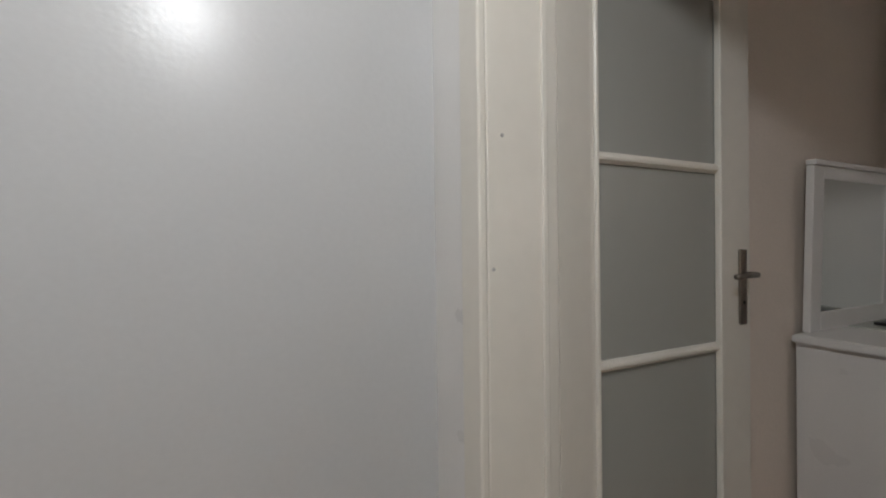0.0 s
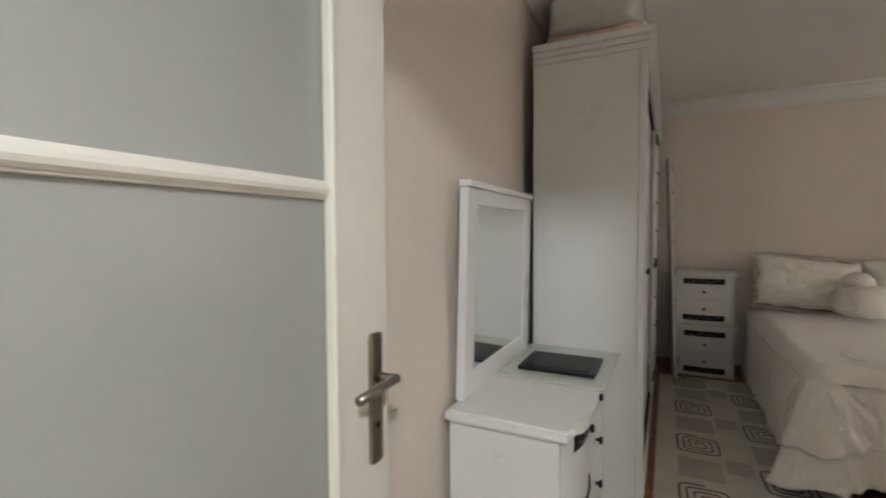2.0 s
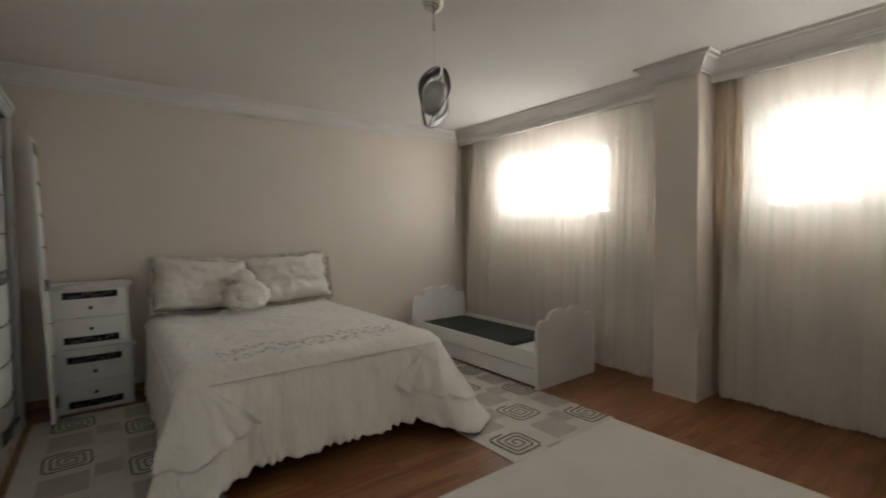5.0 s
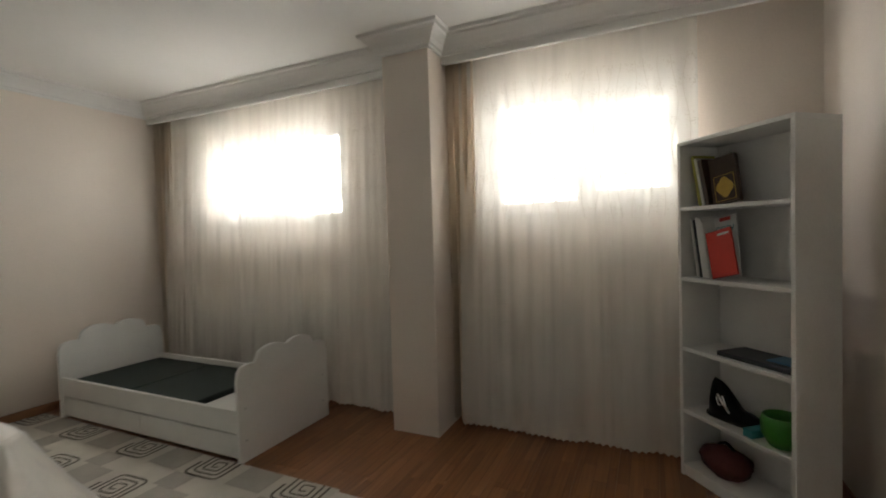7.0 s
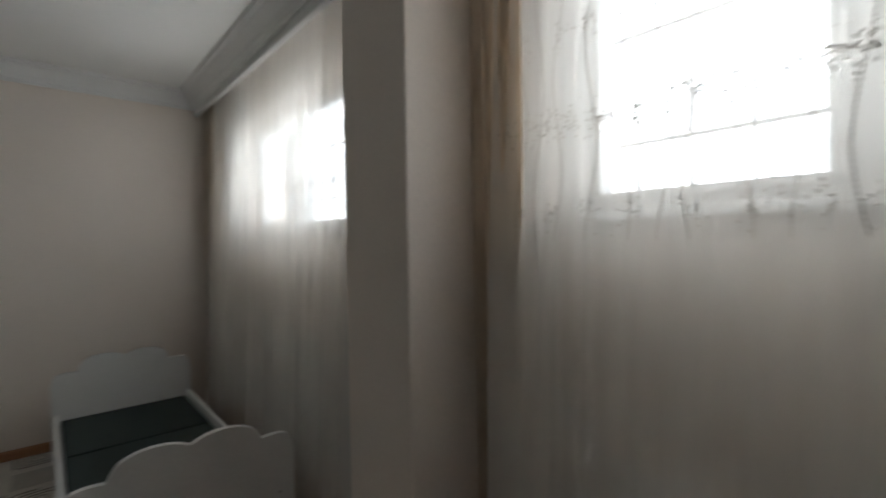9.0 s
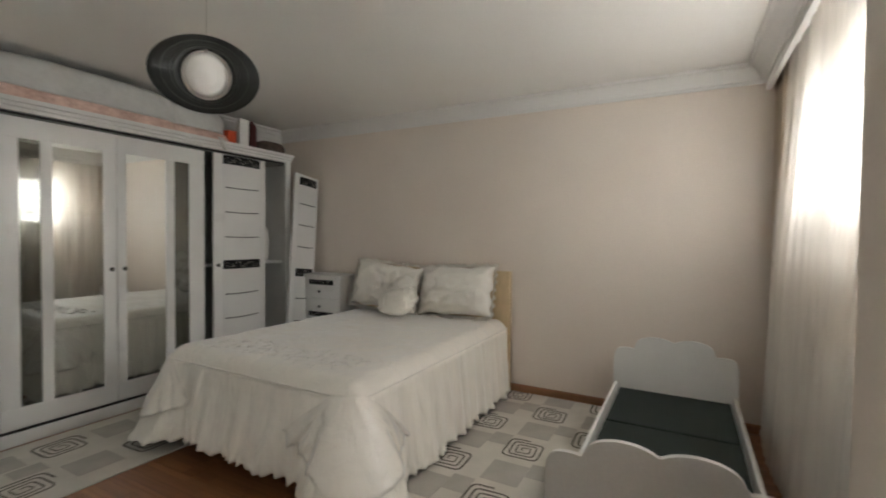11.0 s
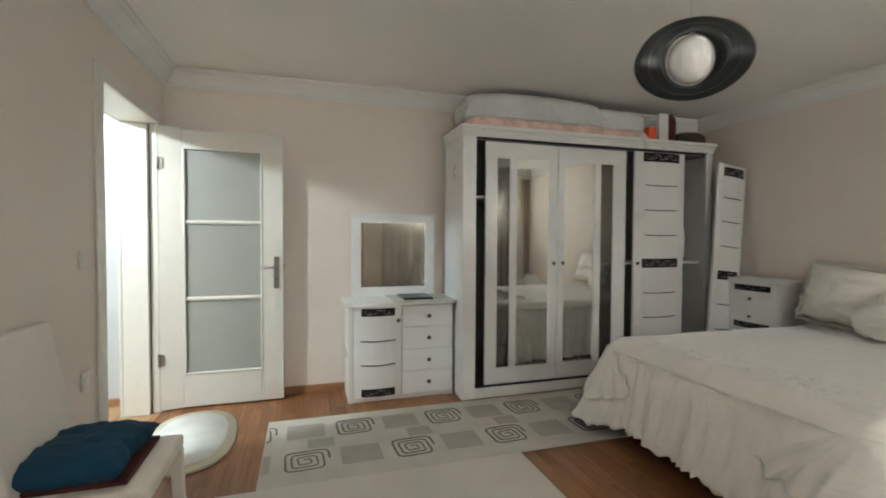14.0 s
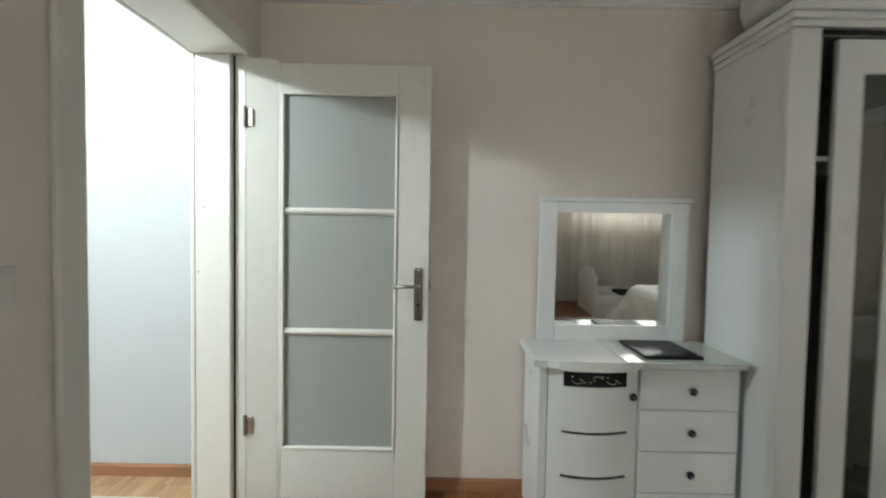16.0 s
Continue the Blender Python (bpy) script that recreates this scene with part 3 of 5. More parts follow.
make_dresser()
tr = thing("glass_place_mat", pose(1.61, -0.310, 0.7645), "pale greenish glass mat lying on the dresser", "mat")
part("plate", box(0, 0.49, 0, 0.372, 0.0, 0.006, 0.002), PALEGLASS, tr)
for x, y in ((0.03, 0.03), (0.46, 0.03), (0.03, 0.34), (0.46, 0.34)):
    part("foot_dot", turned([(0.0001, 0.0062), (0.006, 0.0062), (0.005, 0.0082), (0.0001, 0.0082)], 10, m=Matrix.Translation((x, y, 0))), BARIRON, tr)
tb = thing("black_photo_frame", pose(1.700, -0.262, 0.771), "flat black glossy photo frame lying on the mat", "frame")
part("frame_body", box(0, 0.235, 0, 0.275, 0, 0.014, 0.004, 2), BLACK, tb)
part("panel", box(0.020, 0.215, 0.020, 0.255, 0.0142, 0.0158, 0.0007), TABLET, tb)


# ---- wardrobe ----
def slatted_door(d, x0, x1, y, z0, z1, ornaments, strips_z, name="sliding_door"):
    cx, w = (x0 + x1) / 2, x1 - x0
    door = part(name, box(x0, x1, y, y + 0.022, z0, z1, 0.003, 2), WHITE, d)
    bw = w * 0.74
    bm = bowed_panel(bw, z0 + 0.01, z1 - 0.01, 0.016, 0.002)
    bm.transform(Matrix.Translation((cx + 0.01, y - 0.0005, 0)))
    part("bowed_panel", bm, WHITE, door)
    for z in ornaments:
        ornament(door, Matrix.Translation((cx + 0.01, y - 0.001, z)), bw * 0.97, 0.078, 0.016, bw)
    for z in strips_z:
        strip(door, bw * 0.86, z, 0.016, bw, y - 0.002, cx + 0.01)
    return door


def make_wardrobe():
    x0, x1, yb, yf, h = 2.125, 4.53, 0.070, -0.400, 2.025
    d = thing("wardrobe", pose(0, 0, 0), "white wardrobe with mirrored sliding doors pushed partly open", "wardrobe")
    part("side_panel", box(x0, x0 + 0.022, yf + 0.03, yb, 0, h, 0.002), WHITE, d)
    part("side_panel", box(x1 - 0.022, x1, yf + 0.03, yb, 0, h, 0.002), WHITE, d)
    part("front_post", box(x0 - 0.002, x0 + 0.106, yf, yf + 0.029, 0, h, 0.004, 2), WHITE, d)
    part("front_post", box(x1 - 0.062, x1 + 0.002, yf, yf + 0.029, 0, h, 0.004, 2), WHITE, d)
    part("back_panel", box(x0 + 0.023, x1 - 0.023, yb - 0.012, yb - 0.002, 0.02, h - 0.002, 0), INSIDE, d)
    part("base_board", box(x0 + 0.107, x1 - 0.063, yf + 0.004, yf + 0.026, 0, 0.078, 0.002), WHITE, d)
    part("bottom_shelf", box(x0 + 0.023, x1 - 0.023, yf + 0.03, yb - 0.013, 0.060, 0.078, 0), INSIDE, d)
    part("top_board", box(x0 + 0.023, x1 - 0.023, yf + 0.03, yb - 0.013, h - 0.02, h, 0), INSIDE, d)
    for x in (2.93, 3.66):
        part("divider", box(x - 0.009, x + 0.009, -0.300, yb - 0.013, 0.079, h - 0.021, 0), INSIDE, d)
    part("shelf", box(x0 + 0.023, 2.920, -0.320, yb - 0.013, 1.560, 1.580, 0.002), WHITE, d)
    part("shelf", box(3.670, x1 - 0.023, -0.300, yb - 0.013, 1.020, 1.040, 0.002), WHITE, d)
    # crown in three steps
    bm = box(x0 - 0.006, x1 + 0.006, yf - 0.006, yb, h + 0.0005, h + 0.026, 0.003, 2)
    box(x0 - 0.014, x1 + 0.014, yf - 0.016, yb, h + 0.027, h + 0.052, 0.005, 2, bm=bm)
    box(x0 - 0.024, x1 + 0.024, yf - 0.028, yb, h + 0.053, h + 0.084, 0.006, 2, bm=bm)
    part("crown", bm, WHITE, d)
    part("door_rail", box(x0 + 0.107, x1 - 0.063, -0.385, -0.315, h - 0.014, h - 0.001, 0), RUBBER, d, "dark sliding rail")
    part("door_rail", box(x0 + 0.107, x1 - 0.063, -0.385, -0.315, 0.0785, 0.084, 0), RUBBER, d, "dark sliding rail")
    z0, z1 = 0.090, 2.000

    def mirrored(a, b, mx, sx, kx):
        y = -0.366
        xs = sorted([a, *mx, *sx, b])
        door = part("sliding_door", box(a, b, y + 0.012, y + 0.022, z0, z1, 0), WHITE, d)
        part("door_rail_board", box(a, b, y, y + 0.0115, z0, z0 + 0.130, 0.002, 2), WHITE, door)
        part("door_rail_board", box(a, b, y, y + 0.0115, z1 - 0.125, z1, 0.002, 2), WHITE, door)
        for q in (0, 2, 4):
            part("door_stile", box(xs[q], xs[q + 1], y, y + 0.0115, z0 + 0.1305, z1 - 0.1255, 0.002, 2), WHITE, door)
        part("mirror_pane", box(mx[0] + 0.0005, mx[1] - 0.0005, y + 0.007, y + 0.011, z0 + 0.1305, z1 - 0.1255, 0), MIRROR, door, "clear mirror pane")
        part("smoked_pane", box(sx[0] + 0.0005, sx[1] - 0.0005, y + 0.007, y + 0.011, z0 + 0.1305, z1 - 0.1255, 0), SMOKE, door, "smoked dark mirror strip")
        knob(door, kx, y, 1.045)

    mirrored(2.322, 2.955, (2.590, 2.875), (2.422, 2.528), 2.918)
    mirrored(2.962, 3.622, (3.020, 3.305), (3.372, 3.492), 3.002)
    c = slatted_door(d, 3.690, 4.222, -0.392, z0, z1, (1.955, 1.035, 0.180), (1.715, 1.500, 1.282, 0.778, 0.565, 0.350))
    knob(c, 3.722, -0.392, 1.035)


make_wardrobe()
hg = thing("round_hat_box", pose(4.345, -0.14, 1.0405), "round pale hat box on the wardrobe shelf", "box")
part("drum", turned([(0.0001, 0), (0.085, 0), (0.105, 0.05), (0.11, 0.20), (0.095, 0.32), (0.05, 0.37), (0.0001, 0.38)], 24), PAPER, hg, smooth=True)
br = thing("shelf_bracket_box", pose(4.26, -0.28, 0.93), "small white box hanging below the wardrobe shelf", "box")
part("box_body", box(0, 0.05, 0, 0.06, 0, 0.0895, 0.004, 2), WHITE, br)

# spare door leaning in the corner
sp = thing("spare_wardrobe_door", pose(0, 0, 0), "spare white wardrobe door leaning in the corner", "wardrobe door")
slatted_door(sp, -0.345, 0.0, -0.022, 0.0, 1.90, (1.83, 0.905, 0.12), (1.60, 1.385, 1.165, 0.65, 0.43), "door_board")
_top, _low = Vector((4.845, -0.455, 1.90)), Vector((4.655, -0.525, 0.0))
_up = (_top - _low).normalized()
_ac = Vector((0.997, 0.075, 0)).normalized()
_ac = (_ac - _up * _ac.dot(_up)).normalized()
_nn = _up.cross(_ac).normalized()
sp.matrix_world = Matrix(((_ac.x, _nn.x, _up.x, _low.x), (_ac.y, _nn.y, _up.y, _low.y), (_ac.z, _nn.z, _up.z, _low.z + 0.004), (0, 0, 0, 1)))


# ---- nightstands, one on the other ----
def make_nightstand():
    d = thing("nightstand", pose(4.575, -0.778, 0), "white nightstand with two drawers, another on top", "nightstand", "stacked nightstands")
    w, dep, h = 0.45, 0.275, 0.425
    q = w / 2
    part("side_panel", box(0.02, dep, -q, -q + 0.016, 0, h, 0.002), WHITE, d)
    part("side_panel", box(0.02, dep, q - 0.016, q, 0, h, 0.002), WHITE, d)
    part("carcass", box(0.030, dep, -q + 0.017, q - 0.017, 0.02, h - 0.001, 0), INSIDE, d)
    part("plinth", box(0.024, 0.030, -q + 0.017, q - 0.017, 0, 0.024, 0.001), WHITE, d)
    pts = [(dep, q + 0.022), (0.0, q + 0.022)] + [(-0.024 * math.sin(math.pi * k / 12), (q - 0.05) * math.cos(math.pi * k / 12)) for k in range(13)] + [(0.0, -q - 0.022), (dep, -q - 0.022)]
    part("nightstand_top", outline(pts, h + 0.0005, h + 0.030, r=0.005), WHITE, d)
    turn = Matrix.Rotation(radians(-90), 4, "Z")
    for a, b, oz in ((0.028, 0.216, 0.062), (0.220, h - 0.004, h - 0.046)):
        bm = bowed_panel(w - 0.036, a, b, 0.022, 0.012)
        bm.transform(Matrix.Translation((0.018, 0, 0)) @ turn)
        dr = part("drawer_front", bm, WHITE, d)
        ornament(dr, Matrix.Translation((0.018, 0, oz)) @ turn, 0.315, 0.048, 0.022, w - 0.036)
        kb = turned([(0.0001, 0.0), (0.005, 0.0), (0.005, 0.010), (0.012, 0.013), (0.012, 0.019), (0.0001, 0.021)], 12, m=Matrix.Translation((-0.004, 0, 0.140 if a < 0.1 else 0.290)) @ Matrix.Rotation(radians(-90), 4, "Y"))
        part("knob", kb, BLACK, dr, "round black knob", smooth=True)
    return d


ns = make_nightstand()
tagged(copy_thing(ns, pose(4.572, -0.768, 0.4585, 0, 0, 0.8)), "white nightstand with two drawers standing on another")


# ---- bed ----
BX0, BX1, BY0, BY1, BZ = 2.86, 4.80, -2.63, -1.10, 0.575
bed = thing("double_bed", pose(0, 0, 0), "double bed with pale pine headboard", "bed")
part("headboard", box(4.80, 4.858, BY0 - 0.03, BY1 - 0.06, 0.0, 1.015, 0.010, 3), PINE, bed, "pale pine headboard")
part("base_box", box(BX0 + 0.10, 4.798, BY0 + 0.06, BY1 - 0.06, 0.06, 0.30, 0.006, 2), RUBBER, bed, "dark bed base")
for x in (BX0 + 0.16, 4.70):
    for y in (BY0 + 0.12, BY1 - 0.12):
        part("leg", box(x - 0.03, x + 0.03, y - 0.03, y + 0.03, 0, 0.0595, 0.003), RUBBER, bed)
part("mattress", box(BX0 + 0.015, 4.795, BY0 + 0.015, BY1 - 0.015, 0.301, BZ - 0.012, 0.04, 4), SATIN, bed)


def edge_line(u):
    """A point on the bed's rim and the way out of it: along the wall side, round the foot, back along the window side."""
    r = 0.11
    a, b = BX1 - BX0 - r, BY1 - BY0 - 2 * r
    q = math.pi * r / 2
    s = u * (2 * a + b + 2 * q)
    if s < a:
        return BX1 - s, BY1, 0.0, 1.0, min(1, s / a)
    s -= a
    if s < q:
        t = s / r
        return BX0 + r - r * math.sin(t), BY1 - r + r * math.cos(t), -math.sin(t), math.cos(t), 1.0
    s -= q
    if s < b:
        return BX0, BY1 - r - s, -1.0, 0.0, 1.0
    s -= b
    if s < q:
        t = s / r
        return BX0 + r - r * math.cos(t), BY0 + r - r * math.sin(t), -math.cos(t), -math.sin(t), 1.0
    s -= q
    return BX0 + r + s, BY0, 0.0, -1.0, 1 - min(1, s / a)


def corner_pull(x, y):
    """How strongly the cloth is drawn out to a tail at a foot corner, and how deep the fold beside it is."""
    tail = dip = 0.0
    for cy, k in ((BY0, 1.0), (BY1, 0.62)):
        d = math.hypot(x - BX0, y - cy)
        tail = max(tail, k * math.exp(-d * d / 0.030))
        dip = max(dip, k * math.exp(-((d - 0.33) / 0.09) ** 2))
    return tail, dip


def skirt(u, v, out, hem_foot, hem_side, hem_corner, fold, seed, flare):
    x, y, ox, oy, near = edge_line(u)
    c, dip = corner_pull(x, y)
    foot = abs(ox)
    hem = (hem_foot * foot + hem_side * (1 - foot)) * (1 - c) + hem_corner * c
    w = 0.8 * noise.noise((u * 15 + seed, 4.3, v * 1.1)) + 0.9 * noise.noise((u * 38 + seed, 0.3, v * 0.8)) + 0.6 * noise.noise((u * 95 + seed, 1.3, v * 0.6)) + 0.35 * math.sin(u * 260 + seed + 5 * noise.noise((u * 18, seed, 0.0)))
    k = v ** 0.7
    side = 1.0 if foot > 0.5 else (0.35 if oy > 0 else 0.9)
    o = out + (0.014 * v if v < 0.2 else 0) + flare * side * (0.5 + 0.5 * near) * v ** 0.85 + fold * w * k + (0.20 if y > -1.8 else 0.27) * c * v ** 1.25 - 0.030 * dip * v
    if oy > 0.05 and foot < 0.6:
        o *= 0.6
    drop = math.sin(min(1, v * 6) * math.pi / 2) * 0.02
    z = BZ + 0.010 - drop - (BZ - 0.01 - hem) * v + 0.016 * v * noise.noise((u * 60, seed, 2.0)) - ((0.007 * math.sin(u * 430 + seed + 9 * noise.noise((u * 26, 1.0, seed))) * (0.6 + 1.2 * noise.noise((u * 47, 5.0, seed))) + 0.012 * noise.noise((u * 130, 7.0, seed))) if v > 0.96 else 0)
    if v > 0.92:
        o += 0.010 * math.sin(u * 430 + seed + 9 * noise.noise((u * 26, 1.0, seed)))
    if v < 0.001:
        o, z = -0.055, BZ - 0.030
    else:
        z -= 0.028 * (1 - v)
    return (x + ox * o, y + oy * o, max(0.016, z))


def flounce(u, v, mid, wide, seed):
    """A gathered flap over a foot corner, narrow at the top and fanning out in pleats to a ruffled hem."""
    uu = mid + (u - 0.5) * wide * (0.16 + 0.84 * v ** 0.8)
    e = math.sin(math.pi * u)
    vv = max(0.002, v * (0.50 + 0.16 * e + 0.018 * math.sin(u * 41 + seed + 3 * noise.noise((u * 5, seed, 1.0))) + 0.10 * noise.noise((u * 6, seed, 0.0)) + 0.03 * noise.noise((u * 31, seed, 0.0))))
    x, y, ox, oy, near = edge_line(uu)
    px, py, pz = skirt(uu, vv, 0.012, 0.118, 0.030, 0.016, 0.026, 3.0, 0.100)
    o = v * (0.008 + 0.012 * e ** 0.5 + 0.006 * math.sin(u * 41 + seed + 3 * noise.noise((u * 5, seed, 1.0))) + 0.016 * noise.noise((u * 14, v * 2.5, seed)))
    return (px + ox * o, py + oy * o, pz)


def cover_top(u, v):
    g, r = 0.014, 0.11
    x = BX0 - g + u * (BX1 - 0.014 + g - BX0)
    y = BY0 - g + v * (BY1 - BY0 + 2 * g)
    cx, cy = BX0 + r - x, max(BY0 + r - y, y - (BY1 - r))
    rim = min(x - BX0 + g, y - BY0 + g, BY1 + g - y)
    if cx > 0 and cy > 0:
        dd = math.hypot(cx, cy)
        if dd > r + g:
            f = (r + g) / dd
            x = BX0 + r - cx * f
            y = (BY0 + r - cy * f) if y < (BY0 + BY1) / 2 else (BY1 - r + cy * f)
            dd = r + g
        rim = r + g - dd
    e = min(1, max(0, rim) / 0.13)
    soft = 0.010 * noise.noise((x * 3.1, y * 3.1, 4.0)) + 0.004 * noise.noise((x * 11, y * 11, 1.0)) * e
    return (x, y, BZ - 0.040 + 0.072 * (1 - (1 - e) ** 2.6) + soft * min(1, e * 3))


bs = thing("bedspread", pose(0, 0, 0), "ivory satin bedspread with ruffled organza skirt", "bedspread")
part("cover", sheet(cover_top, 90, 76), SATIN, bs, "quilted ivory satin top", smooth=True)
part("skirt", sheet(lambda u, v: skirt(u, v, 0.004, 0.118, 0.030, 0.016, 0.026, 3.0, 0.100), 620, 24, 0.002), ORGANZA, bs, "gathered ivory organza skirt", smooth=True)
for mid, wide, seed in ((0.632, 0.135, 11.0), (0.368, 0.115, 23.0)):
    part("corner_flounce", sheet(lambda u, v: flounce(u, v, mid, wide, seed), 120, 20, 0.002), SATIN, bs, "gathered satin corner flounce", smooth=True)
part("piping", tube([(lambda e: (e[0] + e[2] * 0.012, e[1] + e[3] * 0.012, BZ - 0.034))(edge_line(k / 220)) for k in range(221)], 0.0035, 6), SATIN, bs, "corded satin piping", smooth=True)
bm = bmesh.new()
random.seed(5)
for i in range(46):
    t = i / 45
    cx, cy = 3.12 + 0.10 * math.sin(i * 1.9), BY0 + 0.22 + t * (BY1 - BY0 - 0.44)
    for j in range(3):
        px, py = cx + random.uniform(-0.06, 0.06), cy + random.uniform(-0.03, 0.03)
        a = random.uniform(0, 6.28)
        pts = []
        for q in range(6):
            th = a + q * 0.75
            qx, qy = px + 0.020 * math.cos(th), py + 0.014 * math.sin(th)
            zz = BZ + 0.034 + 0.010 * noise.noise((qx * 3.1, qy * 3.1, 4.0)) + 0.004 * noise.noise((qx * 11, qy * 11, 1.0))
            pts.append((qx, qy, zz))
        tube(pts, 0.0014, 4, bm=bm)
tagged(part("embroidery", bm, STITCH, bs, "grey floral stitching"), kind="stuff")


def pillow_mesh(w, h, t, seed, frill=0.02, nu=30, nv=22):
    """A plump pillow in XZ, centre at the origin, with a frilled seam."""
    bm = bmesh.new()

    def f(side):
        rows = []
        for i in range(nu + 1):
            row = []
            for j in range(nv + 1):
                a, b = 2 * i / nu - 1, 2 * j / nv - 1
                pinch = 1 - 0.07 * (1 - abs(a) ** 2) * abs(b) ** 3
                x, z = a * w / 2 * (1 - 0.05 * (1 - b * b) * abs(a) ** 3), b * h / 2 * pinch
                d = (max(0, 1 - a ** 4) * max(0, 1 - b ** 4)) ** 0.55
                y = side * t / 2 * d * (1 + 0.24 * noise.noise((a * 2.2 + seed, b * 2.2, side * 3.0)))
                y += 0.013 * (noise.noise((a * 5 + seed, b * 4, side)) + 0.5 * noise.noise((a * 12 + seed, b * 9, side))) * d
                x += 0.016 * noise.noise((b * 3.5 + seed, a * 1.5, 9.0)) * abs(a)
                z += 0.022 * noise.noise((a * 3.2 + seed, b * 1.5, 5.0)) * abs(b)
                row.append((x, y, z))
            rows.append(row)
        return rows
    front, back = f(-1), f(1)
    fv = [[bm.verts.new(p) for p in r] for r in front]
    bv = [[bm.verts.new(p) if 0 < i < nu and 0 < j < nv else fv[i][j] for j, p in enumerate(r)] for i, r in enumerate(back)]
    for g, flip in ((fv, False), (bv, True)):
        for i in range(nu):
            for j in range(nv):
                q = (g[i][j], g[i + 1][j], g[i + 1][j + 1], g[i][j + 1])
                try:
                    bm.faces.new(q[::-1] if flip else q)
                except ValueError:
                    pass
    return bm


def frill_mesh(w, h, out, seed, n=320):
    bm = bmesh.new()
    rows = []
    for k in range(n):
        s = 4 * k / n
        e, t = int(s), 2 * (s - int(s)) - 1
        x, z, ox, oz = ((t, -1, 0, -1), (1, t, 1, 0), (-t, 1, 0, 1), (-1, -t, -1, 0))[e]
        cc = abs(t) ** 6
        ox2, oz2 = ox + (math.copysign(cc, x) if ox == 0 else 0), oz + (math.copysign(cc, z) if oz == 0 else 0)
        out_k = out * (0.8 + 0.45 * noise.noise((k * 0.15, seed, 3.0)) + 0.12 * math.sin(k * 0.52 + seed))
        rows.append([bm.verts.new(((x * w / 2 + ox2 * out_k * v) * 0.985, 0.012 * v * math.sin(k * 0.52 + seed + 3 * noise.noise((k * 0.03, seed, 0.0))) + 0.012 * v * noise.noise((k * 0.13, seed, v)), (z * h / 2 + oz2 * out_k * v) * 0.985)) for v in (0.0, 0.5, 1.0)])
    for k in range(n):
        a, b = rows[k], rows[(k + 1) % n]
        for j in range(2):
            bm.faces.new((a[j], b[j], b[j + 1], a[j + 1]))
    bmesh.ops.solidify(bm, geom=bm.faces[:], thickness=0.002)
    return bm


def put_pillow(m, label, w, h, t, seed, frill, group):
    p = thing("pillow", m, label, "pillow", group)
    part("pillow_body", pillow_mesh(w, h, t, seed, nu=44, nv=30), CRUMPLE, p, smooth=True)
    part("frill", frill_mesh(w, h, frill, seed), CRUMPLE, p, "ruffled organza frill", smooth=True)


for y, sd, yaw, roll in ((-1.500, 1.0, 6, 3), (-2.215, 7.0, -4, -2)):
    put_pillow(Matrix.Translation((4.672, y, 0.838)) @ Matrix.Rotation(radians(18), 4, "Y") @ Matrix.Rotation(radians(roll), 4, "X") @ Matrix.Rotation(radians(-90 + yaw), 4, "Z"), "ivory satin pillow leaning on the headboard", 0.71, 0.43, 0.19, sd, 0.030, "bed pillows")
rp = thing("round_pillow", Matrix.Translation((4.425, -1.790, 0.748)) @ Matrix.Rotation(radians(40), 4, "Y") @ Matrix.Rotation(radians(-90), 4, "Z"), "small round ivory pillow with gathered cover", "pillow")


def round_pillow():
    bm = bmesh.new()
    bmesh.ops.create_icosphere(bm, subdivisions=5, radius=1.0)
    for v in bm.verts:
        q = v.co.copy()
        k = 1 + 0.16 * noise.noise(q * 1.9) + 0.10 * noise.noise(q * 4.5) + 0.04 * noise.noise(q * 11)
        v.co = Vector((q.x * 0.185 * k, q.y * 0.072 * k, q.z * 0.140 * k))
    return bm


part("pillow_body", round_pillow(), CRUMPLE, rp, smooth=True)
bm = bmesh.new()
bmesh.ops.create_icosphere(bm, subdivisions=4, radius=1.0)
for v in bm.verts:
    q = v.co.copy()
    k = 1 + 0.14 * noise.noise(q * 2.3) + 0.05 * noise.noise(q * 7)
    v.co = Vector((q.x * 0.095 * k - 0.01, q.y * 0.055 * k - 0.012, q.z * 0.085 * k + 0.165))
part("top_puff", bm, CRUMPLE, rp, "gathered puff", smooth=True)


# ---- child's bed ----
def wave_board(y0, y1, h0, h1, z0=0.0):
    """Outline of a board with a cloud-shaped top, in (y, z)."""
    pts = [(y0, z0), (y1, z0)]
    wd = y1 - y0
    n = 90
    for k in range(n + 1):
        t = 1 - k / n
        lobes = ((0.115, 0.150, h0 - 0.004), (0.355, 0.168, h1), (0.645, 0.168, h1), (0.885, 0.150, h0 - 0.004))
        z = h0 - 0.06
        for c, hw, top in lobes:
            q = 1 - ((t - c) / hw) ** 2
            if q > 0:
                z = max(z, top - 0.062 * (1 - math.sqrt(q)))
        e = min(t, 1 - t) / 0.05
        if e < 1:
            z -= 0.06 * (1 - math.sqrt(max(0, 1 - (1 - e) ** 2)))
        pts.append((y0 + t * wd, z))
    return pts


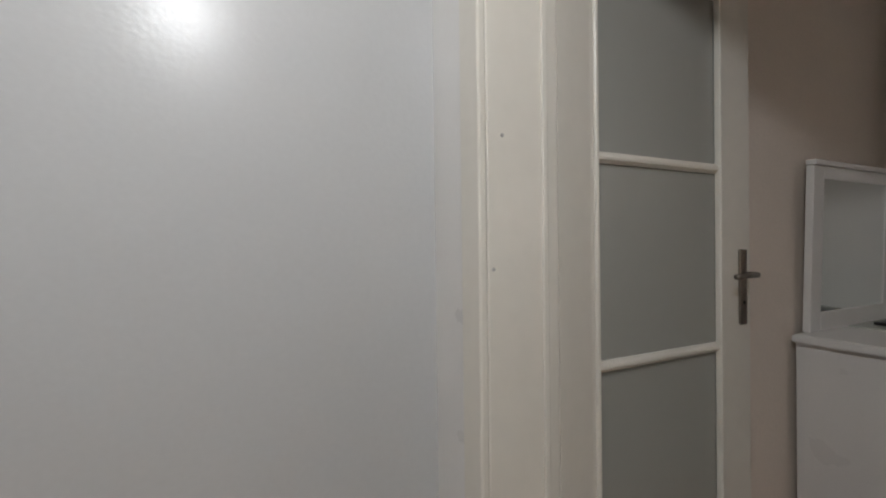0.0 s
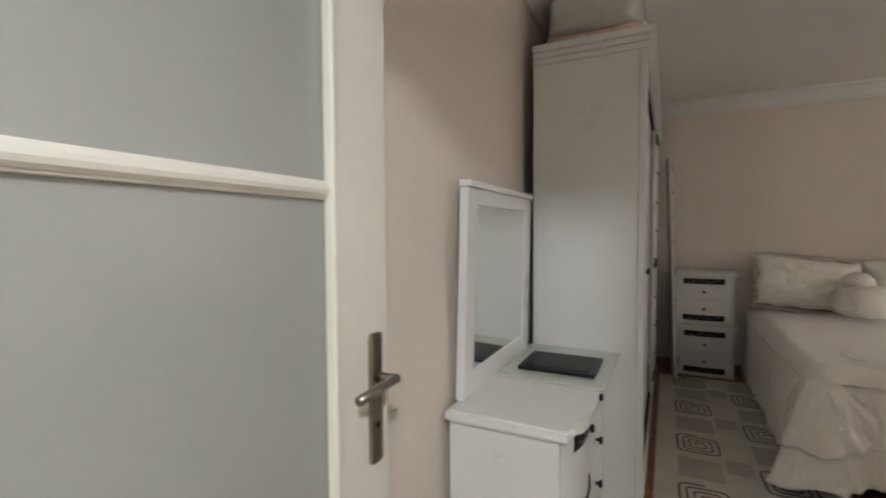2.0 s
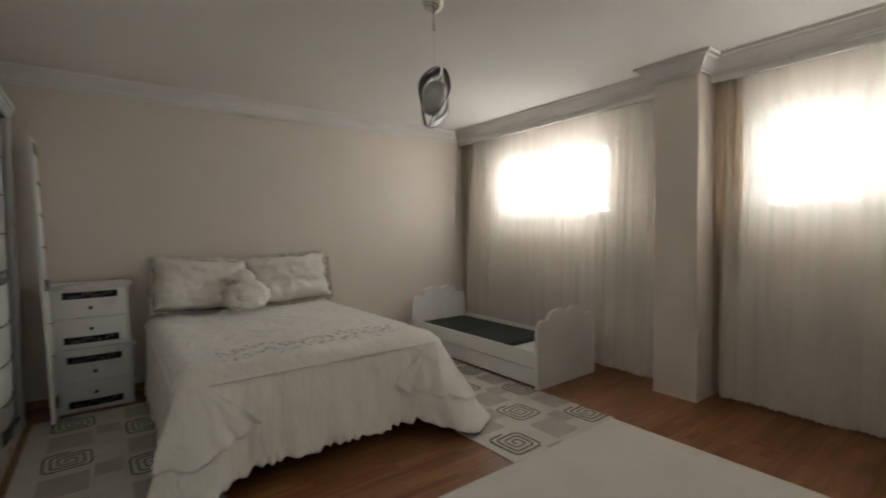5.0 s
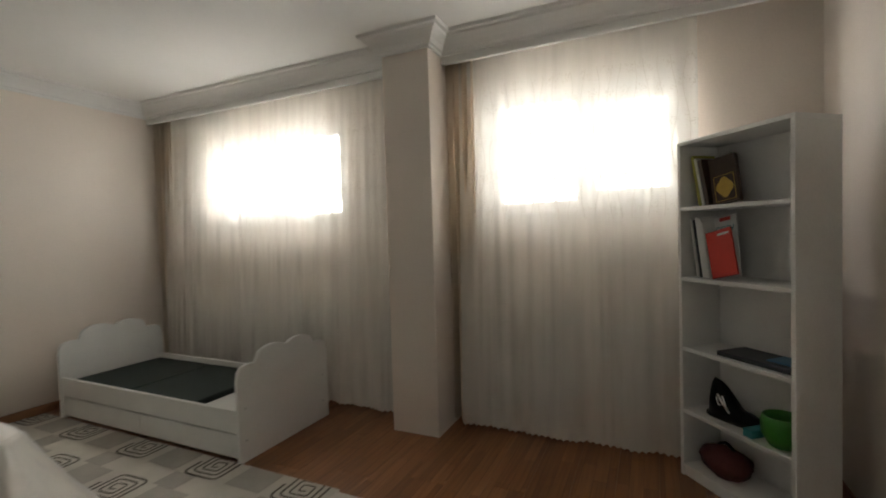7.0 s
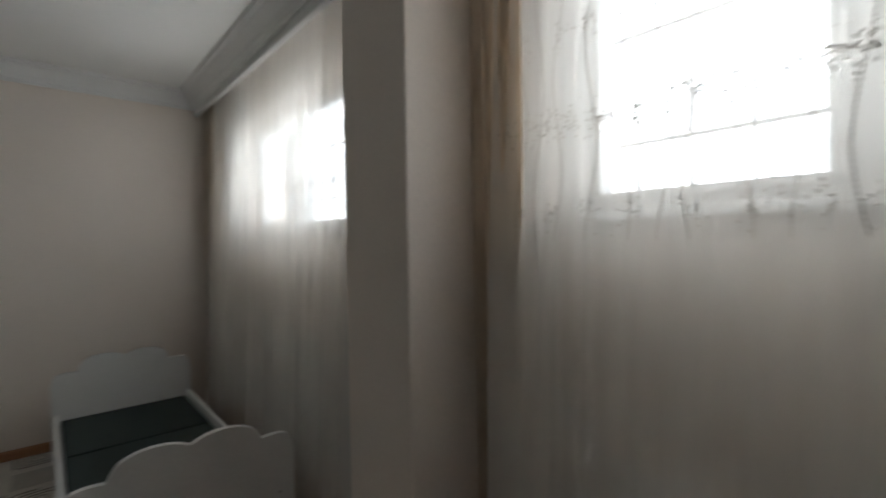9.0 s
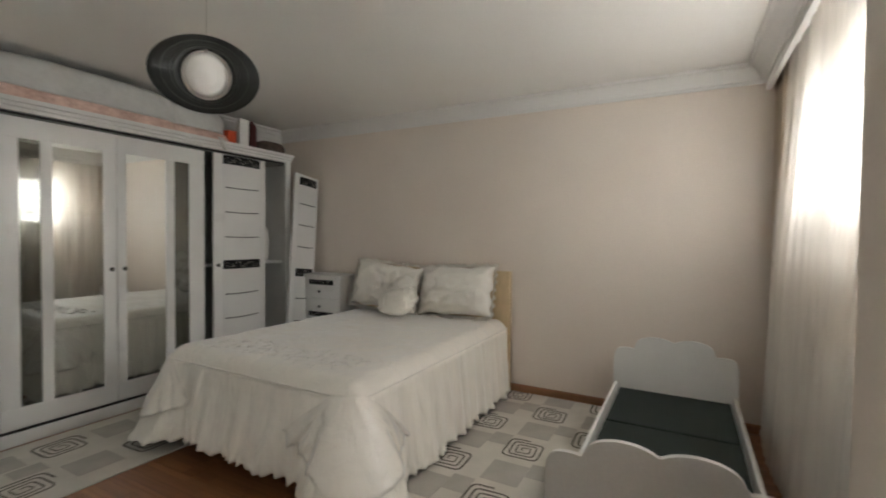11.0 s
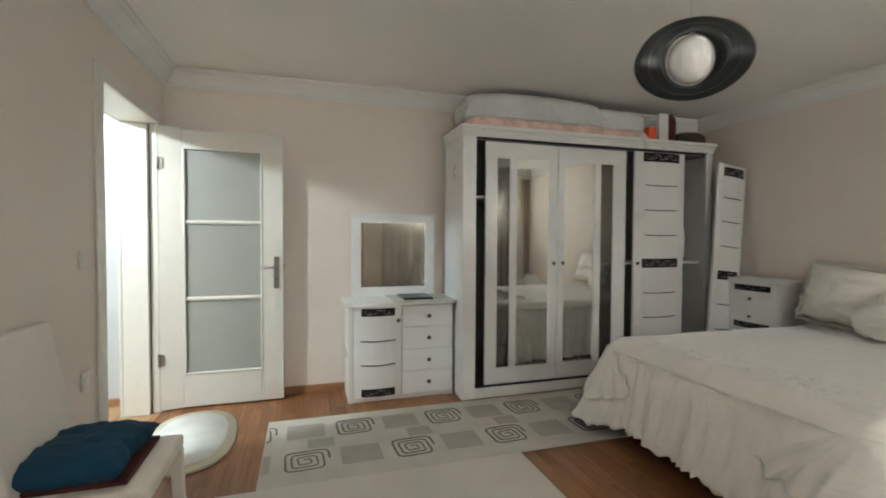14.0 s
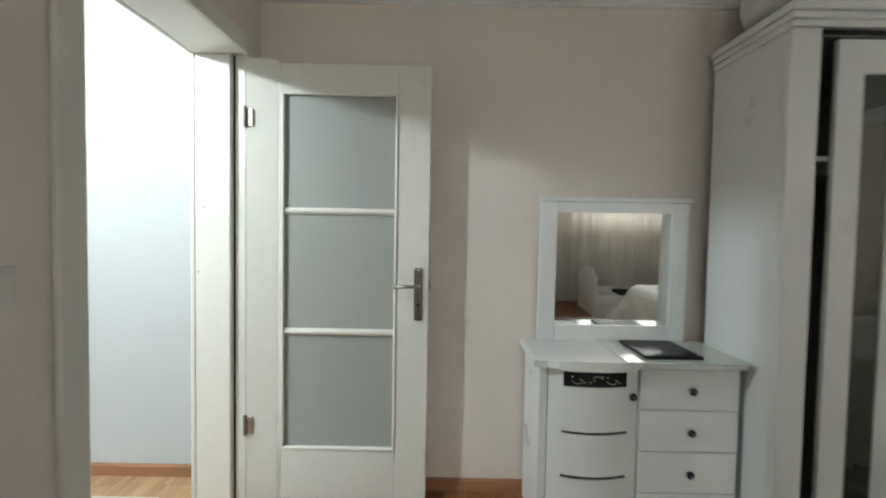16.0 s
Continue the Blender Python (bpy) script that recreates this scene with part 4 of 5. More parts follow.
YZ = Matrix(((0, 0, 1, 0), (1, 0, 0, 0), (0, 1, 0, 0), (0, 0, 0, 1)))
cot = thing("child_bed", pose(0, 0, 0), "low white child's bed with cloud-shaped ends", "child bed")
CY0, CY1 = -4.262, -3.512
part("footboard", outline(wave_board(CY0, CY1, 0.545, 0.615), 2.834, 2.856, m=YZ, r=0.004), WHITE2, cot)
part("headboard", outline(wave_board(CY0, CY1, 0.545, 0.628), 4.600, 4.622, m=YZ, r=0.004), WHITE2, cot)
for y0, y1 in ((CY1 - 0.030, CY1 - 0.010), (CY0 + 0.012, CY0 + 0.032)):
    part("side_rail", box(2.8565, 4.5995, y0, y1, 0.165, 0.295, 0.004, 2), WHITE2, cot)
part("bed_deck", box(2.8565, 4.5995, CY0 + 0.033, CY1 - 0.031, 0.205, 0.222, 0), WHITE2, cot)
for a, b in ((2.860, 3.728), (3.732, 4.596)):
    dr = part("drawer", box(a, b, CY1 - 0.034, CY1 - 0.014, 0.025, 0.157, 0.003, 2), WHITE2, cot)
part("bottom_rail", box(2.8565, 4.5995, CY0 + 0.014, CY0 + 0.030, 0.02, 0.157, 0.002), WHITE2, cot)
for x, z in ((2.8335, 0.30), (2.8335, 0.12)):
    for y in (CY0 + 0.06, CY1 - 0.05):
        part("screw_cap", turned([(0.0001, 0), (0.006, 0), (0.005, 0.0015), (0.0001, 0.0015)], 10, m=Matrix.Translation((x, y, z)) @ Matrix.Rotation(radians(-90), 4, "Y")), BARIRON, cot)
for a, b in ((3.30, 3.93), (3.945, 4.585)):
    p = thing("folded_mattress_pad", pose(0, 0, 0), "thin dark green pad lying in the child's bed", "mattress", "pads in the child's bed")
    part("pad", box(a, b, CY0 + 0.045, CY1 - 0.045, 0.2225, 0.262, 0.012, 3), SLATE, p)
    part("seam_piping", tube([(a + 0.006, CY0 + 0.051, 0.258), (b - 0.006, CY0 + 0.051, 0.258), (b - 0.006, CY1 - 0.051, 0.258), (a + 0.006, CY1 - 0.051, 0.258)], 0.004, 6, True), SLATE, p, smooth=True)


# ---- windows ----
def make_window(name, x0, x1, z0, z1, panes):
    w = thing(name, pose(0, 0, 0), "white plastic window with two sashes", "window", kind="structure")
    y0, y1 = -4.745, -4.675
    fr = 0.045
    bm = box(x0, x1, y0, y1, z0, z0 + fr, 0.004, 2)
    box(x0, x1, y0, y1, z1 - fr, z1, 0.004, 2, bm=bm)
    box(x0, x0 + fr, y0, y1, z0 + fr, z1 - fr, 0.004, 2, bm=bm)
    box(x1 - fr, x1, y0, y1, z0 + fr, z1 - fr, 0.004, 2, bm=bm)
    mx = (panes[0][1] + panes[1][0]) / 2
    box(mx - 0.03, mx + 0.03, y0, y1, z0 + fr, z1 - fr, 0.003, 2, bm=bm)
    part("window_frame", bm, PVC, w)
    for i, (a, b, c, d) in enumerate(panes):
        bm = bmesh.new()
        ya, yb = y0 + 0.010, y1 + 0.016
        xa, xb = (x0 + fr - 0.012, mx - 0.022) if a < mx else (mx + 0.022, x1 - fr + 0.012)
        za, zb = z0 + fr - 0.012, z1 - fr + 0.012
        box(xa, xb, ya, yb, za, c, 0.004, 2, bm=bm)
        box(xa, xb, ya, yb, d, zb, 0.004, 2, bm=bm)
        box(xa, a, ya, yb, c, d, 0.004, 2, bm=bm)
        box(b, xb, ya, yb, c, d, 0.004, 2, bm=bm)
        sash = part("sash", bm, PVC, w)
        g = part("pane", box(a, b, -4.716, -4.710, c, d, 0), GLASS, sash)
        g.visible_shadow = False
    sill = part("window_sill", box(x0 - 0.03, x1 + 0.03, -4.690, S + 0.045, z0 - 0.028, z0 - 0.001, 0.006, 2), PVC, w)
    hx = mx
    bm = box(hx - 0.012, hx + 0.012, y1 + 0.016, y1 + 0.022, 1.70, 1.76, 0.003)
    box(hx - 0.008, hx + 0.008, y1 + 0.022, y1 + 0.045, 1.64, 1.74, 0.004, 2, bm=bm)
    part("window_handle", bm, PVC, w)
    return w


make_window("window_1", W1[0], W1[1], WZ[0], WZ[1], ((3.67, 4.23, 1.46, 2.03), (2.97, 3.54, 1.43, 2.04)))
make_window("window_2", W2[0], W2[1], WZ[0], WZ[1], ((0.685, 1.078, 1.470, 1.975), (1.195, 1.674, 1.422, 2.035)))
for name, x0, x1 in (("window_grille", W1[0], W1[1]), ("window_grille", W2[0], W2[1])):
    g = thing(name, pose(0, 0, 0), "grey iron security grille outside the window", "grille", "window grilles")
    n = int((x1 - x0) / 0.15)
    for k in range(n + 1):
        x = x0 + 0.02 + (x1 - x0 - 0.04) * k / n
        part("grille_bar", tube([(x, -4.835, WZ[0] + 0.002), (x, -4.835, WZ[1] - 0.002)], 0.006, 6), BARIRON, g)
    for z in (1.58, 1.90):
        part("grille_bar", box(x0 + 0.002, x1 - 0.002, -4.850, -4.842, z - 0.005, z + 0.005, 0.001), BARIRON, g)
structure("wall_outside", box(-1.5, 6.5, -5.35, -5.30, 0.6, 3.4, 0), PLASTER, "pale rendered wall across the light well")
structure("ground_outside", box(-1.5, 6.5, -5.30, -4.88, 1.15, 1.20, 0), PLASTER, "pale concrete ground of the light well")


# ---- curtains ----
def fold(x, z, seed):
    k = 0.55 + 0.45 * (1 - z / 2.4)
    return k * (0.008 * math.sin(x * 38 + seed + 5 * noise.noise((x * 3.2, seed, z * 0.25))) + 0.020 * noise.noise((x * 9, seed, z * 0.4)) + 0.0028 * math.sin(x * 97 + seed * 2 + 4 * noise.noise((x * 5, seed, z * 0.2)))) + 0.012 * noise.noise((x * 2, z * 1.2, seed))


def curtain_point(x, z, seed, lean=0.0):
    return (x, -4.475 + lean * (1 - z / 2.4) + fold(x, z, seed), z)


def sprigs(x0, x1, seed):
    """Raised embroidery: dotted stems and small leaves in rows, lying on the folds."""
    bm = bmesh.new()
    random.seed(int(seed * 10))

    def leaf(x, z, a, r, slim=0.5):
        c = Vector(curtain_point(x, z, seed, 0.09)) + Vector((0, 0.003, 0))
        vs = [bm.verts.new(c + Vector((r * math.cos(a + q) * (1 if k % 2 == 0 else slim), 0, r * math.sin(a + q) * (1 if k % 2 == 0 else slim)))) for k, q in enumerate((0, 1.57, 3.14, 4.71))]
        bm.faces.new(vs)
    for z0, dense in ((2.10, 0.5), (1.985, 1.0), (1.79, 0.6), (1.575, 1.5), (1.36, 0.4)):
        x = x0 + 0.03
        while x < x1 - 0.03:
            for k in range(int(14 + 16 * dense)):
                leaf(x + random.gauss(0, 0.018), z0 + random.gauss(0, 0.020), random.uniform(0, 6.28), random.uniform(0.0030, 0.0062))
            x += random.uniform(0.055, 0.10) / (0.6 + 0.4 * dense)
    x = x0 + 0.05
    while x < x1 - 0.05:
        ph = random.uniform(0, 6)
        for k in range(84):
            z = 1.30 + k * 0.0100
            leaf(x + 0.016 * math.sin(z * 13 + ph), z, 1.57 - 0.2 * math.cos(z * 13 + ph), 0.0085, 0.26)
        x += random.uniform(0.045, 0.095)
    return bm


def scallop(x):
    """The lace hem's small bows, on a slowly waving line."""
    return 0.014 * abs(math.sin(x * 88)) + 0.016 * noise.noise((x * 5, 3.0, 1.0))


def make_curtain(x0, x1, seed, label):
    c = thing("tulle_curtain", pose(0, 0, 0), label, "curtain", "tulle curtains")
    nu = int((x1 - x0) / 0.0075)

    def f(u, v):
        z = 0.035 + 2.385 * v + (scallop(x0 + u * (x1 - x0)) if v < 0.01 else 0)
        return curtain_point(x0 + u * (x1 - x0), z, seed, 0.09)
    part("cloth", sheet(f, nu, 24), TULLE, c, "sheer ivory tulle", smooth=True)
    tagged(part("embroidery", sprigs(x0, x1, seed), THREAD, c, "pale floral embroidery"), kind="stuff")
    part("curtain_rail", box(x0, x1, -4.492, -4.462, 2.425, CZ - 0.0005, 0.002), PVC, c)

    def h(u, v):
        x, y, z = curtain_point(x0 + u * (x1 - x0), 0.030 + 0.045 * v + scallop(x0 + u * (x1 - x0)) * (1 - v), seed, 0.09)
        return (x, y + 0.004, z)
    part("hem", sheet(h, nu, 2), TULLE, c, smooth=True)


make_curtain(2.300, 4.745, 2.0, "sheer ivory tulle curtain before the window")
make_curtain(0.555, 1.875, 6.0, "sheer embroidered ivory tulle curtain before the window")


def side_curtain(x0, x1, seed, label):
    c = thing("side_curtain", pose(0, 0, 0), label, "curtain", "side curtains")

    def f(u, v):
        x, z = x0 + u * (x1 - x0), 0.03 + 2.39 * v
        return (x, -4.475 + 0.030 * math.sin(u * 19 + seed) + 0.012 * noise.noise((u * 7, v * 2, seed)), z)
    part("cloth", sheet(f, 60, 16, 0.003), DENSE, c, smooth=True)


side_curtain(1.775, 1.955, 1.0, "narrow beige side curtain gathered beside the column")
side_curtain(4.650, 4.860, 2.0, "narrow beige side curtain gathered in the corner")


# ---- radiators ----
def make_radiator(x0, x1):
    r = thing("radiator", pose(0, 0, 0), "white panel radiator on the wall behind the curtain", "radiator", "radiators")
    n = int((x1 - x0) / 0.04)
    bm = box(x0, x1, -4.600, -4.588, 0.12, 0.70, 0.003)
    for k in range(n):
        a = x0 + 0.008 + (x1 - x0 - 0.016) * k / n
        box(a, a + (x1 - x0) / n * 0.62, -4.589, -4.578, 0.15, 0.67, 0.004, 1, bm=bm)
    part("panel", bm, RADIATOR, r)
    part("top_grille", box(x0, x1, -4.618, -4.578, 0.7005, 0.716, 0.003, 2), RADIATOR, r)
    bm = tube([(x0 - 0.03, -4.60, 0.0), (x0 - 0.03, -4.60, 0.64), (x0 - 0.0005, -4.60, 0.66)], 0.010, 8)
    part("pipe", bm, RADIATOR, r, smooth=True)
    part("valve", turned([(0.018, 0), (0.018, 0.05), (0.012, 0.06)], 12, m=Matrix.Translation((x0 - 0.03, -4.60, 0.645))), PVC, r, smooth=True)


make_radiator(3.08, 4.16)
make_radiator(0.72, 1.72)


# ---- bookcase across the corner ----
BKU = Vector((-0.634, 0.773, 0.0))
BK = Matrix(((BKU.x, -0.773, 0, 0.660), (BKU.y, -0.634, 0, -4.300), (0, 0, 1, 0), (0, 0, 0, 1)))  # x along the shelves, y to the back


def make_bookcase():
    b = thing("bookcase", BK, "tall white open bookcase set across the corner", "bookcase")
    w, d, h, t = 0.575, 0.235, 1.645, 0.018
    part("side_panel", box(0, t, 0, d, 0, h - 0.0185, 0.0015), WHITE2, b)
    part("side_panel", box(w - t, w, 0, d, 0, h - 0.0185, 0.0015), WHITE2, b)
    part("top_panel", box(0, w, 0, d, h - t, h, 0.0015), WHITE2, b)
    part("back_panel", box(t + 0.0005, w - t - 0.0005, d - 0.006, d - 0.001, 0.05, h - t - 0.0005, 0), WHITE2, b)
    for z in (1.330, 0.990, 0.646, 0.336, 0.060):
        part("shelf", box(t + 0.0005, w - t - 0.0005, 0.002, d - 0.0065, z - 0.018, z, 0.0015), WHITE2, b)
    part("kick_board", box(t + 0.0005, w - t - 0.0005, 0.010, 0.024, 0, 0.0415, 0.001), WHITE2, b)


make_bookcase()


def book(x, z, w, d, h, lean, cover, label, pages=True, yaw=0, y=0.05):
    """A closed book standing on a shelf at x along it, leaning by lean degrees."""
    m = BK @ Matrix.Translation((x, y, z)) @ Matrix.Rotation(radians(yaw), 4, "Z") @ Matrix.Rotation(radians(-lean), 4, "Y")
    if lean < 0:
        m = m @ Matrix.Translation((-w, 0, 0))
    o = thing("book", m, label, "book", "books in the bookcase")
    part("cover", box(0, w, 0, d, 0, h, 0.002, 2), cover, o)
    if pages:
        part("page_block", box(0.003, w - 0.003, 0.004, d - 0.001, h + 0.0002, h + 0.001, 0), PAPER, o)
    return o


for i, (c, w, h, lean) in enumerate(((LIME, 0.016, 0.250, -11), (PAPER, 0.014, 0.235, -12), (BROWNBOOK, 0.022, 0.225, -12))):
    book(0.072 + i * 0.020, 1.3305, w, 0.13, h, -lean, c, ("thin yellow-green book standing", "thin white book standing", "dark brown book standing")[i] + " on the top shelf", y=0.055)
# the large brown book with its cover to the room
bb = thing("book", BK @ Matrix.Translation((0.138, 0.075, 1.3305)) @ Matrix.Rotation(radians(14), 4, "Z") @ Matrix.Rotation(radians(-11), 4, "Y") @ Matrix.Rotation(radians(-7), 4, "X"), "large dark brown book with a gold medallion", "book", "books in the bookcase")
part("cover", box(0, 0.118, 0, 0.034, 0, 0.222, 0.003, 2), BROWNBOOK, bb)
part("medallion", outline([(0.062 + 0.036 * math.cos(a) * (1 + 0.10 * math.cos(4 * a)), 0.072 + 0.045 * math.sin(a) * (1 + 0.10 * math.cos(4 * a))) for a in [2 * math.pi * k / 40 for k in range(40)]], 0.0005, 0.0015, m=FRONT), GOLD, bb, "gold medallion")
bm = bmesh.new()
for x0, x1, z0, z1 in ((0.016, 0.108, 0.010, 0.012), (0.016, 0.108, 0.128, 0.130), (0.016, 0.018, 0.0125, 0.1275), (0.106, 0.108, 0.0125, 0.1275)):
    box(x0, x1, -0.0012, -0.0004, z0, z1, 0, bm=bm)
part("gold_border", bm, GOLD, bb)
for i, (c, w, h) in enumerate(((PAPER, 0.010, 0.285), (INK, 0.008, 0.280), (PAPER, 0.016, 0.290), (PAPER, 0.014, 0.285), (PAPER, 0.006, 0.270))):
    book(0.074 + i * 0.0165, 0.9905, w, 0.15, h, 9, c, ("white thin magazine", "dark thin magazine", "white paperback", "white magazine", "thin white booklet")[i] + " standing on the shelf", y=0.040)
od = thing("booklet", BK @ Matrix.Translation((0.152, 0.085, 0.9905)) @ Matrix.Rotation(radians(-5), 4, "X") @ Matrix.Rotation(radians(-9), 4, "Y"), "white homework booklet with teal letters and red band", "booklet")
part("cover", box(0, 0.118, 0, 0.006, 0, 0.285, 0.001), PAPER, od)
part("red_band", box(0.030, 0.088, -0.0014, -0.0004, 0.262, 0.279, 0), RED, od, "red title band")
_fc = bpy.data.curves.new("title", "FONT")
_fc.body, _fc.size, _fc.extrude = "ODEV", 0.038, 0.0006
_fo = bpy.data.objects.new("title_tmp", _fc)
scene.collection.objects.link(_fo)
bpy.context.view_layer.update()
_me = bpy.data.meshes.new_from_object(_fo.evaluated_get(bpy.context.evaluated_depsgraph_get()))
bpy.data.objects.remove(_fo)
_me.transform(Matrix.Translation((0.004, -0.0012, 0.212)) @ FRONT)
_me.materials.clear()
_me.materials.append(TEAL)
part("title", _me, TEAL, od, "teal title letters")
rb = thing("red_book", BK @ Matrix.Translation((0.172, 0.030, 0.9905)) @ Matrix.Rotation(radians(6), 4, "Z") @ Matrix.Rotation(radians(-7), 4, "X") @ Matrix.Rotation(radians(-15), 4, "Y"), "red book leaning on white magazines", "book", "books in the bookcase")
part("cover", box(0, 0.125, 0, 0.010, 0, 0.218, 0.002, 2), RED, rb)
part("title_bars", box(0.060, 0.115, -0.0014, -0.0004, 0.190, 0.200, 0), PAPER, rb, "pale title bar")
lp = thing("folder", BK @ Matrix.Translation((0.200, 0.020, 0.6465)) @ Matrix.Rotation(radians(3), 4, "Z"), "flat dark blue folder lying on a shelf", "folder")
part("folder_cover", box(0, 0.33, 0, 0.17, 0, 0.022, 0.004, 2), INK, lp)
part("paper_stack", box(0.20, 0.31, 0.04, 0.15, 0.0222, 0.028, 0.002), BLUE, lp, "dull blue papers")


def make_shoe():
    s = thing("black_shoe", BK @ Matrix.Translation((0.100, 0.080, 0.3365)) @ Matrix.Rotation(radians(10), 4, "Z"), "black glossy shoe standing on the lower shelf", "shoe")

    def f(u, v):
        x = u * 0.25
        hw = 0.046 * math.sin(math.pi * (0.004 + 0.992 * u)) ** 0.45
        hh = (0.050 + 0.125 / (1 + math.exp((u - 0.42) * 11)) - 0.012 * u) * min(1.0, 0.55 + 5 * u, 0.45 + 6 * (1 - u))
        a = v * math.pi
        return (x + 0.012 * math.sin(a) * (0.5 - u), hw * math.cos(a), 0.012 + hh * math.sin(a) ** 0.55 + 0.006 * noise.noise((u * 6, v * 4, 2.0)))
    part("upper", sheet(f, 28, 16, 0.003), TABLET, s, smooth=True)
    pts = [(0.125 + 0.135 * math.copysign(abs(math.cos(a)) ** 0.8, math.cos(a)), 0.046 * math.copysign(abs(math.sin(a)) ** 0.8, math.sin(a))) for a in [2 * math.pi * k / 32 for k in range(32)]]
    part("sole", outline(pts, 0.0, 0.0155, r=0.003), RUBBER, s)
    part("strap", tube([(0.070, -0.044, 0.120), (0.100, -0.052, 0.085), (0.130, -0.050, 0.050)], 0.0065, 8), CHROME, s, "shiny silver strap", smooth=True)
    part("buckle", tube([(0.070, -0.052, 0.105), (0.098, -0.052, 0.118), (0.112, -0.054, 0.085), (0.082, -0.054, 0.075)], 0.004, 6, True), SILVER, s, "silver buckle")


make_shoe()
gb = thing("green_bowl", BK @ Matrix.Translation((0.465, 0.075, 0.3365)), "green plastic bowl on the lower shelf", "bowl")
part("bowl_body", turned([(0.045, 0), (0.05, 0.004), (0.075, 0.05), (0.078, 0.10), (0.070, 0.125), (0.066, 0.125), (0.072, 0.09), (0.046, 0.012), (0.0001, 0.010)], 28), GREEN, gb, smooth=True)
tl = thing("teal_box", BK @ Matrix.Translation((0.340, 0.010, 0.3365)), "flat teal box on the lower shelf", "box")
part("box_body", box(0, 0.045, 0, 0.15, 0, 0.035, 0.003, 2), TEAL, tl)


rg = thing("maroon_bag", BK @ Matrix.Translation((0.16, 0.115, 0.0605)), "crumpled maroon bag on the lowest shelf", "bag")
bm = bmesh.new()
bmesh.ops.create_icosphere(bm, subdivisions=4, radius=1.0)
for v in bm.verts:
    q = v.co.copy()
    k = 1 + 0.16 * noise.noise(q * 1.7) + 0.07 * noise.noise(q * 5)
    v.co = Vector((q.x * 0.125 * k, q.y * 0.085 * k, max(0.0, 0.055 + q.z * 0.075 * k)))
part("bag_body", bm, MAROON, rg, smooth=True)
part("bag_handle", tube([(-0.05 + 0.10 * k / 10, 0, 0.118 + 0.028 * math.sin(math.pi * k / 10)) for k in range(11)], 0.007, 8), BLACK, rg, "black bag handle", smooth=True)


# ---- chair ----
def make_chair():
    c = thing("dining_chair", pose(0.30, -1.800, 0), "cream leatherette chair with high back against the wall", "chair", "chairs along the wall")

    bm = box(-0.021, 0.021, -0.22, 0.22, 0.40, 0.935, 0.012, 3)
    for v in bm.verts:
        k = (v.co.z - 0.40) / 0.535
        v.co.x += -0.160 - 0.100 * k
        v.co.y *= 1 - 0.03 * k
    part("backrest", bm, CREAMHIDE, c)
    part("seat", box(-0.17, 0.205, -0.215, 0.215, 0.405, 0.455, 0.014, 3), CREAMHIDE, c)
    for x, y in ((-0.165, -0.195), (-0.165, 0.195), (0.180, -0.195), (0.180, 0.195)):
        bm = outline([(-0.022, -0.020), (0.022, -0.020), (0.022, 0.020), (-0.022, 0.020)], 0.0, 0.404, r=0.003)
        for v in bm.verts:
            k = 1 - 0.25 * (1 - v.co.z / 0.404)
            v.co.x, v.co.y = v.co.x * k + x + (0.02 if x > 0 else -0.02) * (1 - v.co.z / 0.404), v.co.y * k + y
        part("leg", bm, CREAMHIDE, c)
    part("apron", box(-0.14, 0.155, 0.190, 0.206, 0.345, 0.4045, 0.002), CREAMHIDE, c)
    part("apron", box(-0.14, 0.155, -0.206, -0.190, 0.345, 0.4045, 0.002), CREAMHIDE, c)
    tagged(copy_thing(c, pose(0.30, -2.30, 0)), "cream leatherette chair beside a cushioned one")
    k = thing("seat_cushion", pose(0.255, -1.800, 0.4555), "navy blue cushion lying on the chair seat", "cushion")
    bm = pillow_mesh(0.40, 0.33, 0.11, 4.0)
    bm.transform(Matrix.Translation((0.0, 0, 0.052)) @ Matrix.Rotation(radians(90), 4, "Z") @ Matrix.Rotation(radians(90), 4, "X"))
    part("cushion_cover", bm, NAVY, k, smooth=True)
    f = thing("folded_cloth", pose(0.245, -1.800, 0.4552), "maroon cloth folded under the cushion", "cloth")
    part("cloth_fold", box(-0.13, 0.185, -0.17, 0.18, 0, 0.016, 0.006, 3), MAROON, f)


make_chair()


